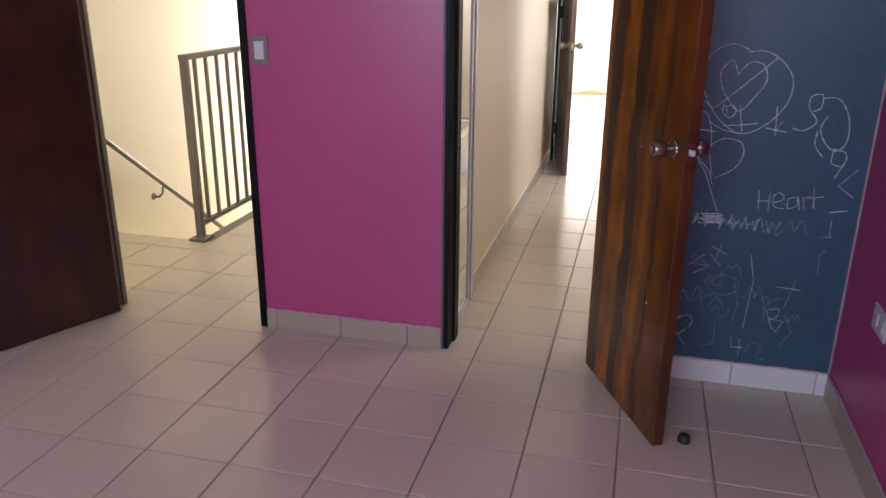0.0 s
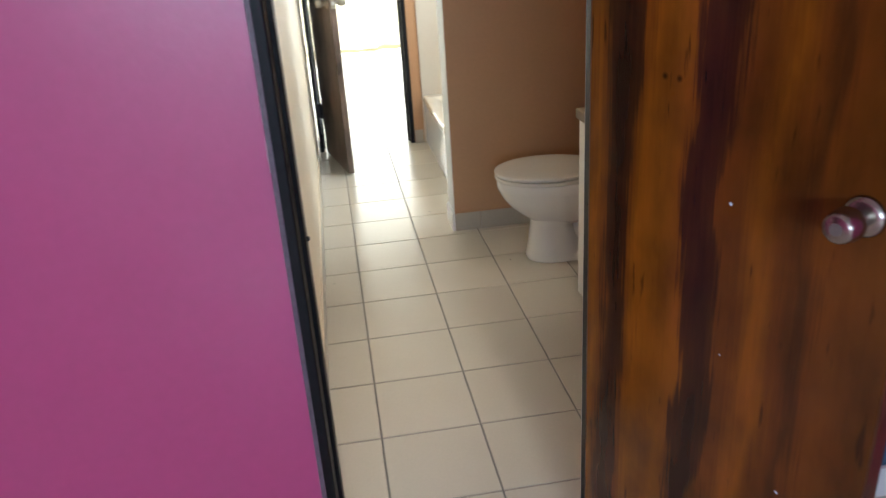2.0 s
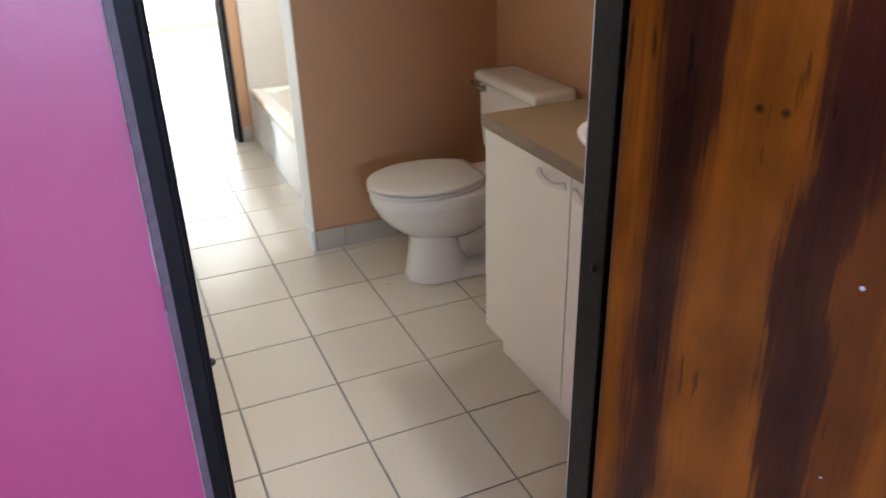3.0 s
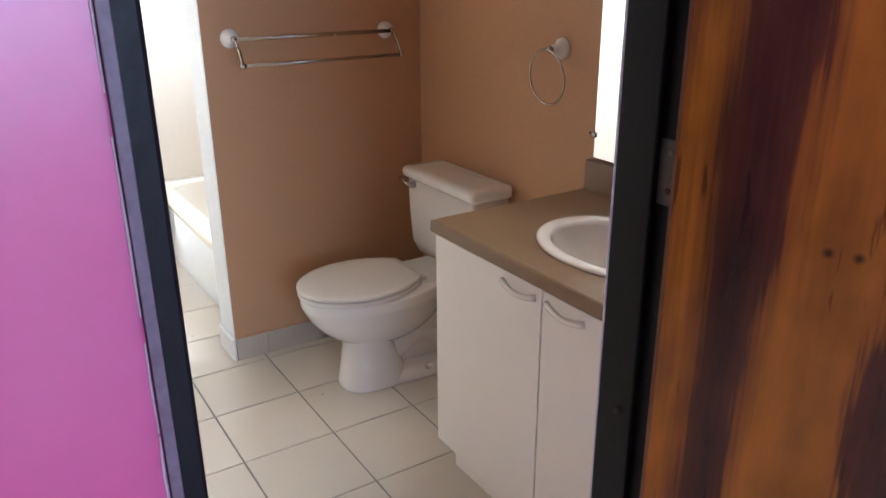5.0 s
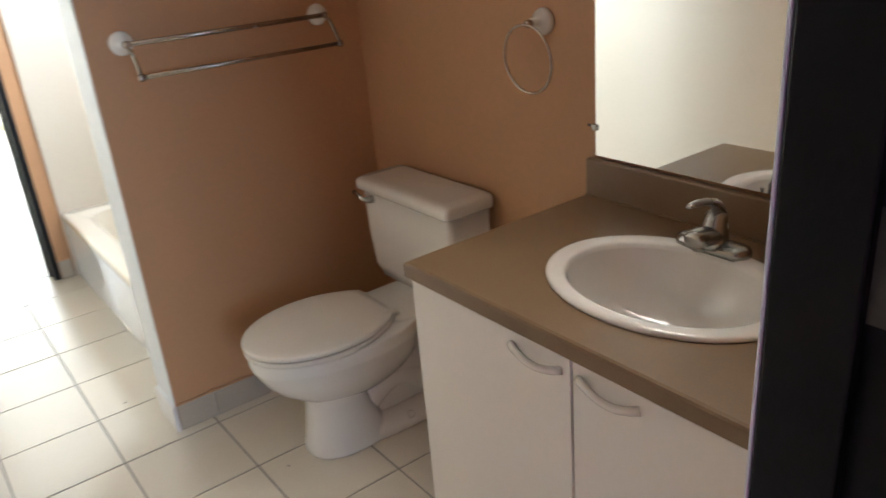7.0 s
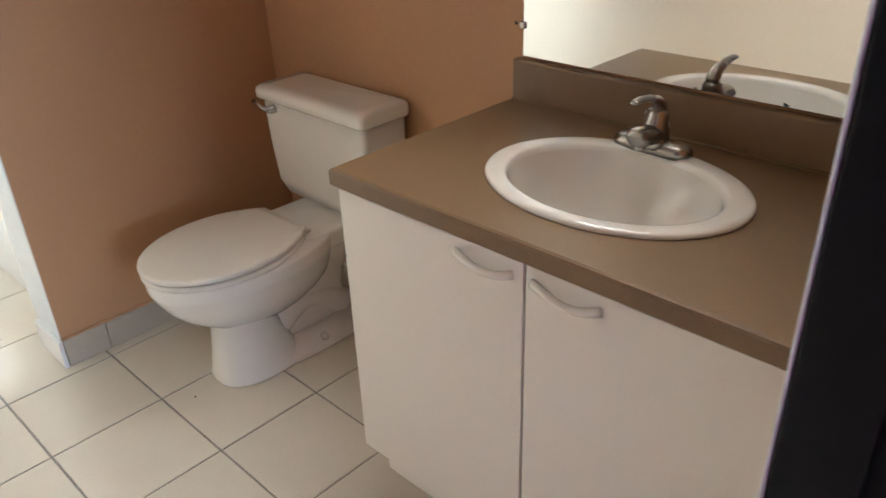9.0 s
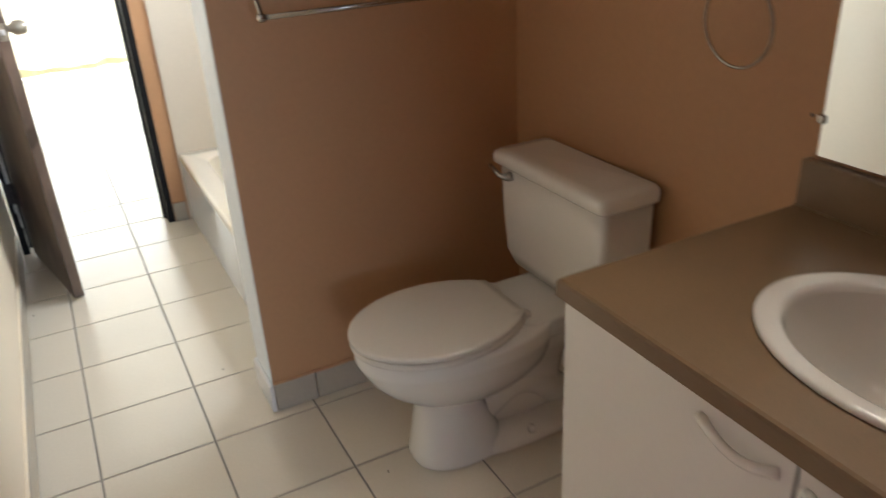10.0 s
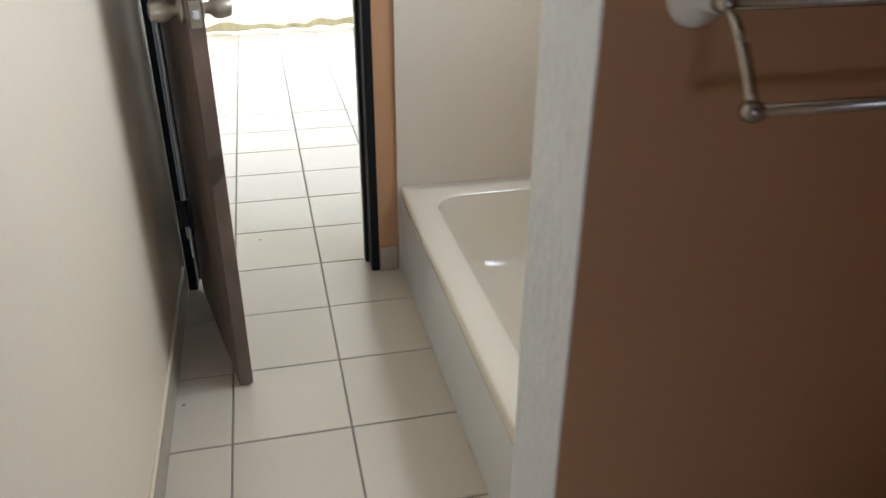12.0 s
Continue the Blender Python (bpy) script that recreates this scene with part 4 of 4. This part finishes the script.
stroke([(0.411, 1.024), (0.480, 1.013)], c2)
stroke([(0.464, 1.050), (0.439, 1.013)], c2)
stroke(smooth_line([(0.497, 1.029), (0.533, 1.021), (0.573, 1.053), (0.542, 1.102), (0.545, 1.141), (0.579, 1.147), (0.580, 1.104), (0.558, 1.090)]), c2)
stroke(smooth_line([(0.581, 1.136), (0.634, 1.135), (0.673, 1.074), (0.681, 0.994), (0.652, 0.954), (0.612, 0.980), (0.589, 1.031), (0.606, 1.074)]), c2)
stroke(smooth_line([(0.581, 1.024), (0.580, 0.971), (0.613, 0.930)]), c2)
stroke(smooth_line([(0.643, 0.962), (0.685, 0.948), (0.681, 0.905), (0.643, 0.912), (0.644, 0.962)]), c2)
stroke([(0.682, 0.905), (0.660, 0.857)], c2)
stroke([(0.733, 0.892), (0.678, 0.831), (0.733, 0.791)], c2)
stroke([(0.665, 0.731), (0.724, 0.742)], c2, 0.003)
c3 = chalk("white chalk outline of a drooping heart")
stroke(smooth_line([(0.172, 0.981), (0.175, 1.055), (0.206, 1.067), (0.230, 0.996), (0.233, 0.917), (0.249, 0.835)]), c3)
stroke(smooth_line([(0.152, 1.121), (0.193, 1.109), (0.226, 1.084)]), c3)
stroke([(0.164, 1.010), (0.245, 1.002)], c3)
stroke(smooth_line([(0.235, 0.954), (0.276, 0.979), (0.335, 0.967), (0.347, 0.919), (0.319, 0.867), (0.259, 0.832)]), c3)
stroke([(0.183, 0.914), (0.224, 0.851), (0.284, 0.703)], c3)
stroke([(0.188, 0.914), (0.237, 0.855), (0.256, 0.800)], c3)
c6 = chalk("thin handwritten chalk word Heart on the blackboard")
stroke([(0.419, 0.795), (0.424, 0.722)], c6, 0.0022)
stroke([(0.457, 0.801), (0.459, 0.721)], c6, 0.0022)
stroke([(0.421, 0.755), (0.458, 0.759)], c6, 0.0022)
stroke(smooth_line([(0.475, 0.754), (0.506, 0.768), (0.493, 0.792), (0.472, 0.778), (0.477, 0.740), (0.513, 0.732)]), c6, 0.0022)
stroke(smooth_line([(0.553, 0.781), (0.523, 0.771), (0.525, 0.735), (0.553, 0.749), (0.553, 0.781), (0.565, 0.731)]), c6, 0.0022)
stroke([(0.569, 0.784), (0.579, 0.736)], c6, 0.0022)
stroke([(0.574, 0.762), (0.582, 0.781), (0.598, 0.786)], c6, 0.0022)
stroke([(0.602, 0.819), (0.610, 0.742)], c6, 0.0022)
stroke([(0.586, 0.776), (0.635, 0.787)], c6, 0.0022)
c5 = chalk("faint chalk scribbles and letters near the baseboard")
stroke([(0.423, 0.547), (0.446, 0.447), (0.433, 0.244)], c5, 0.002)
stroke([(0.593, 0.457), (0.567, 0.345)], c5, 0.002)
stroke([(0.529, 0.428), (0.613, 0.422)], c5, 0.002)
stroke(smooth_line([(0.194, 0.274), (0.186, 0.209), (0.228, 0.145)]), c5, 0.002)
stroke(smooth_line([(0.188, 0.261), (0.229, 0.274), (0.243, 0.240), (0.199, 0.190)]), c5, 0.002)
stroke(smooth_line([(0.328, 0.254), (0.327, 0.170), (0.284, 0.152)]), c5, 0.002, mat=FAINT_CHALK)
stroke([(0.396, 0.199), (0.398, 0.159), (0.442, 0.161)], c5, 0.002)
stroke([(0.427, 0.199), (0.431, 0.111)], c5, 0.002)
stroke([(0.506, 0.334), (0.533, 0.260), (0.548, 0.250)], c5, 0.002)
stroke(smooth_line([(0.507, 0.327), (0.548, 0.339), (0.547, 0.304), (0.518, 0.293), (0.569, 0.288), (0.549, 0.239)]), c5, 0.002)
stroke([(0.574, 0.319), (0.608, 0.246), (0.570, 0.186)], c5, 0.002, mat=FAINT_CHALK)
stroke([(0.205, 0.485), (0.261, 0.532), (0.208, 0.492), (0.283, 0.489), (0.226, 0.453)], c5, 0.002)
stroke([(0.280, 0.567), (0.340, 0.539), (0.281, 0.533), (0.323, 0.489)], c5, 0.002)
stroke([(0.316, 0.574), (0.298, 0.502)], c5, 0.002)
stroke(smooth_line([(0.283, 0.405), (0.314, 0.450), (0.379, 0.446), (0.396, 0.410), (0.357, 0.375), (0.302, 0.380)]), c5, 0.002, mat=FAINT_CHALK)
stroke(smooth_line([(0.186, 0.308), (0.196, 0.384), (0.226, 0.333), (0.249, 0.401), (0.276, 0.315)]), c5, 0.002, mat=FAINT_CHALK)
stroke(smooth_line([(0.296, 0.317), (0.321, 0.363), (0.354, 0.320)]), c5, 0.002, mat=FAINT_CHALK)
stroke([(0.381, 0.427), (0.400, 0.353), (0.390, 0.246)], c5, 0.002, mat=FAINT_CHALK)
stroke([(0.474, 0.422), (0.500, 0.330), (0.501, 0.272)], c5, 0.002, mat=FAINT_CHALK)
stroke([(0.678, 0.700), (0.680, 0.647), (0.657, 0.634), (0.690, 0.641)], c5, 0.002)
stroke([(0.661, 0.570), (0.662, 0.487)], c5, 0.002, mat=FAINT_CHALK)
stroke([(0.677, 0.590), (0.654, 0.559)], c5, 0.002, mat=FAINT_CHALK)
stroke(smooth_line([(0.451, 0.142), (0.473, 0.185), (0.508, 0.174), (0.495, 0.124), (0.532, 0.121)]), c5, 0.002, mat=FAINT_CHALK)
stroke([(0.148, 0.573), (0.174, 0.583)], c5, 0.002, mat=FAINT_CHALK)
stroke([(0.165, 0.484), (0.166, 0.435)], c5, 0.002, mat=FAINT_CHALK)
stroke([(0.174, 0.455), (0.139, 0.463)], c5, 0.002, mat=FAINT_CHALK)
c4 = chalk("chalk smudge and dense white scribble")
for k in range(7):
    stroke([(0.225 + 0.01 * (k % 3), 0.692 - 0.006 * k), (0.30 + 0.008 * (k % 2), 0.697 - 0.006 * k)], c4, 0.006)
for k in range(3):
    zig = [(0.20 + 0.012 * q + 0.004 * k, 0.668 - 0.0008 * q + (0.018 if q % 2 else -0.016) * (1 + 0.6 * math.sin(q * 1.7 + k)) + 0.006 * k) for q in range(14 + 6 * k)]
    stroke(zig, c4, 0.003)
scrib = random.Random(5)
for cx, cz in ((0.24, 0.50), (0.30, 0.43), (0.36, 0.47), (0.27, 0.37), (0.44, 0.40), (0.52, 0.36), (0.34, 0.30), (0.60, 0.30)):
    pts = [(cx + 0.011 * q - 0.03 + scrib.uniform(-0.006, 0.006), cz + scrib.uniform(-0.028, 0.028)) for q in range(7)]
    stroke(smooth_line(pts), c5, 0.0018, mat=FAINT_CHALK)
stroke(smooth_line([(0.40, 0.655), (0.44, 0.69), (0.455, 0.64), (0.485, 0.675), (0.50, 0.63), (0.53, 0.67), (0.545, 0.69), (0.56, 0.65), (0.58, 0.695), (0.60, 0.645)]), c4, 0.0024, mat=FAINT_CHALK)
tagged(link("trim_board_edge", tube([(0.7655, BED_Y - 0.002, 0.095), (0.7655, BED_Y - 0.002, H - 0.01)], 0.0032, 8), CAULK), "pale paint line where blackboard meets magenta wall", "trim", kind="structure")
for cx, cy, w in ((0.068, 5.224, 0.0045), (-0.204, 5.957, 0.004), (-0.752, 6.72, 0.005), (-0.524, 7.70, 0.005), (-0.733, 5.197, 0.004), (-0.43, 3.026, 0.0035)):
    sp = lathe([(w, 0.0), (w * 0.8, 0.0012), (0.0, 0.0016)], pose(cx, cy, 0.0003, 0, 0, cx * 900) @ Matrix.Diagonal((1, 0.6, 1, 1)), 7)
    tagged(link("dirt_speck", sp, RUBBER), "tiny dark speck of dirt on the tiles", "dirt", "specks on the floor")


# ---- baseboards ----
def baseboard(name, p0, p1, normal, mat, label, h=0.092, thick=0.012, first=T, bead_mat=None):
    """A row of cut tiles along a wall from p0 to p1, standing proud along normal."""
    root = empty(name, Matrix(), label, "baseboard", kind="structure")
    a, c, nrm = Vector((*p0, 0)), Vector((*p1, 0)), Vector((*normal, 0))
    d, length = (c - a).normalized(), (c - a).length
    s, step = 0.0, first
    while s < length - 0.004:
        e = min(s + step, length)
        step = T
        q0, q1 = a + d * (s + 0.0012), a + d * (e - 0.0012)
        q2 = q1 + nrm * (thick + rnd.uniform(-0.001, 0.001))
        x0, x1, y0, y1 = min(q0.x, q2.x), max(q0.x, q2.x), min(q0.y, q2.y), max(q0.y, q2.y)
        if x1 - x0 > 0.002 and y1 - y0 > 0.002:
            part("base_tile", box(x0, x1, y0, y1, 0.0, h + rnd.uniform(-0.001, 0.001), 0.0015, seg=1), mat, root)
        s = e
    bead = [a + d * (length * i / 40) + nrm * 0.004 + Vector((0, 0, h + 0.001 + 0.003 * math.sin(i * 1.9) * math.sin(i * 0.7))) for i in range(41)]
    part("caulk_bead", tube(bead, 0.005, 6), bead_mat or CAULK, root, "uneven painted caulk", True)
    return root


rnd = random.Random(7)
baseboard("baseboard_pier", (-1.596, BED_Y), (-0.775, BED_Y), (0, -1), SHADED_BASE_TILE, "beige tile baseboard of the pink pier", first=0.05, h=0.088)
baseboard("baseboard_blackboard", (-0.078, BED_Y), (0.766, BED_Y), (0, -1), BASE_WHITE, "white tile baseboard under the blackboard", first=0.18)
baseboard("baseboard_bedroom_east", (0.770, 3.490), (0.770, -2.6), (-1, 0), SHADED_BASE_TILE, "beige tile baseboard of the magenta wall", first=0.2)
baseboard("baseboard_partition", (PART_X + 0.002, PART_Y0), (RIGHT_X - 0.002, PART_Y0), (0, -1), SHADED_BASE_TILE, "beige tile baseboard of the partition", first=0.13, bead_mat=SALMON)
baseboard("baseboard_partition_end", (PART_X, PART_Y0 - 0.012), (PART_X, PART_Y1), (-1, 0), BASE_WHITE, "pale tile baseboard of the partition end", first=0.25, bead_mat=PLASTER)
baseboard("baseboard_bath_west", (LEFT_X, 4.095), (LEFT_X, FAR_Y0 - 0.008), (1, 0), SHADED_BASE_TILE, "beige tile baseboard of the cream wall", first=0.22, bead_mat=CREAM)
baseboard("baseboard_bath_east", (RIGHT_X, 4.616), (RIGHT_X, PART_Y0 - 0.014), (-1, 0), SHADED_BASE_TILE, "beige tile baseboard behind the toilet", bead_mat=SALMON)
baseboard("baseboard_bath_north", (-0.102, FAR_Y0), (-0.040, FAR_Y0), (0, -1), SHADED_BASE_TILE, "short beige tile baseboard beside the far doorway", bead_mat=SALMON)
baseboard("baseboard_hall", (-0.914, FAR_Y0), (-0.914, 3.66), (-1, 0), SHADED_BASE_TILE, "beige tile baseboard of the hall", bead_mat=YELLOW)

# ---- floor tiles ----
GAP, CH = 0.0056, 0.0014


def tile_data(sx, sy):
    """One tile: a slab with chamfered upper edges, its top at z = 0."""
    a, c = sx / 2, sy / 2
    vs = [(-a, -c, -0.006), (a, -c, -0.006), (a, c, -0.006), (-a, c, -0.006), (-a, -c, -CH), (a, -c, -CH), (a, c, -CH), (-a, c, -CH),
          (-a + CH, -c + CH, 0), (a - CH, -c + CH, 0), (a - CH, c - CH, 0), (-a + CH, c - CH, 0)]
    fs = [(8, 9, 10, 11)]
    for b0 in (0, 4):
        fs += [(b0 + i, b0 + (i + 1) % 4, b0 + 4 + (i + 1) % 4, b0 + 4 + i) for i in range(4)]
    return vs, fs


ROOMS = [(-3.48, 0.78, -2.65, 3.64), (-0.80, 0.78, 3.5, 7.5), (-2.56, -0.90, 3.5, 8.4), (-3.48, -2.56, 3.5, 4.52), (-2.0, 2.3, 7.45, 12.15)]
vs, fs = tile_data(T - GAP, T - GAP)
tile_mesh = bpy.data.meshes.new("tile")
tile_mesh.from_pydata(vs, [], fs)
tile_mesh.materials.append(TILE)
many_v, many_f = [], []
for i in range(-12, 9):
    for j in range(-28, 23):
        x0, y0 = i * T, 5.6 + j * T
        x1, y1 = x0 + T, y0 + T
        if not any(x1 > a + 0.01 and x0 < b - 0.01 and y1 > c + 0.01 and y0 < d - 0.01 for a, b, c, d in ROOMS):
            continue
        if x0 < -2.56 and y1 > 4.52:                      # cut at the stair's edge
            y1 = 4.52
        if y1 - y0 < 0.02:
            continue
        cx, cy, whole = (x0 + x1) / 2, (y0 + y1) / 2, abs(y1 - y0 - T) < 1e-6
        if whole and -2.4 < cx < 0.78 and 1.45 < cy < 8.3:
            ob = new("tile", tile_mesh)
            ob.parent = floor
            ob.location = (cx, cy, rnd.uniform(-0.0003, 0.0003))
        else:
            vs2, fs2 = tile_data(T - GAP, y1 - y0 - GAP)
            base = len(many_v)
            many_v += [(x + cx, y + cy, z) for x, y, z in vs2]
            many_f += [tuple(k + base for k in f) for f in fs2]
me = bpy.data.meshes.new("far_tiles")
me.from_pydata(many_v, [], many_f)
me.materials.append(TILE)
rest = new("far_tiles", me)
rest.parent = floor
rest["kind"] = "stuff"
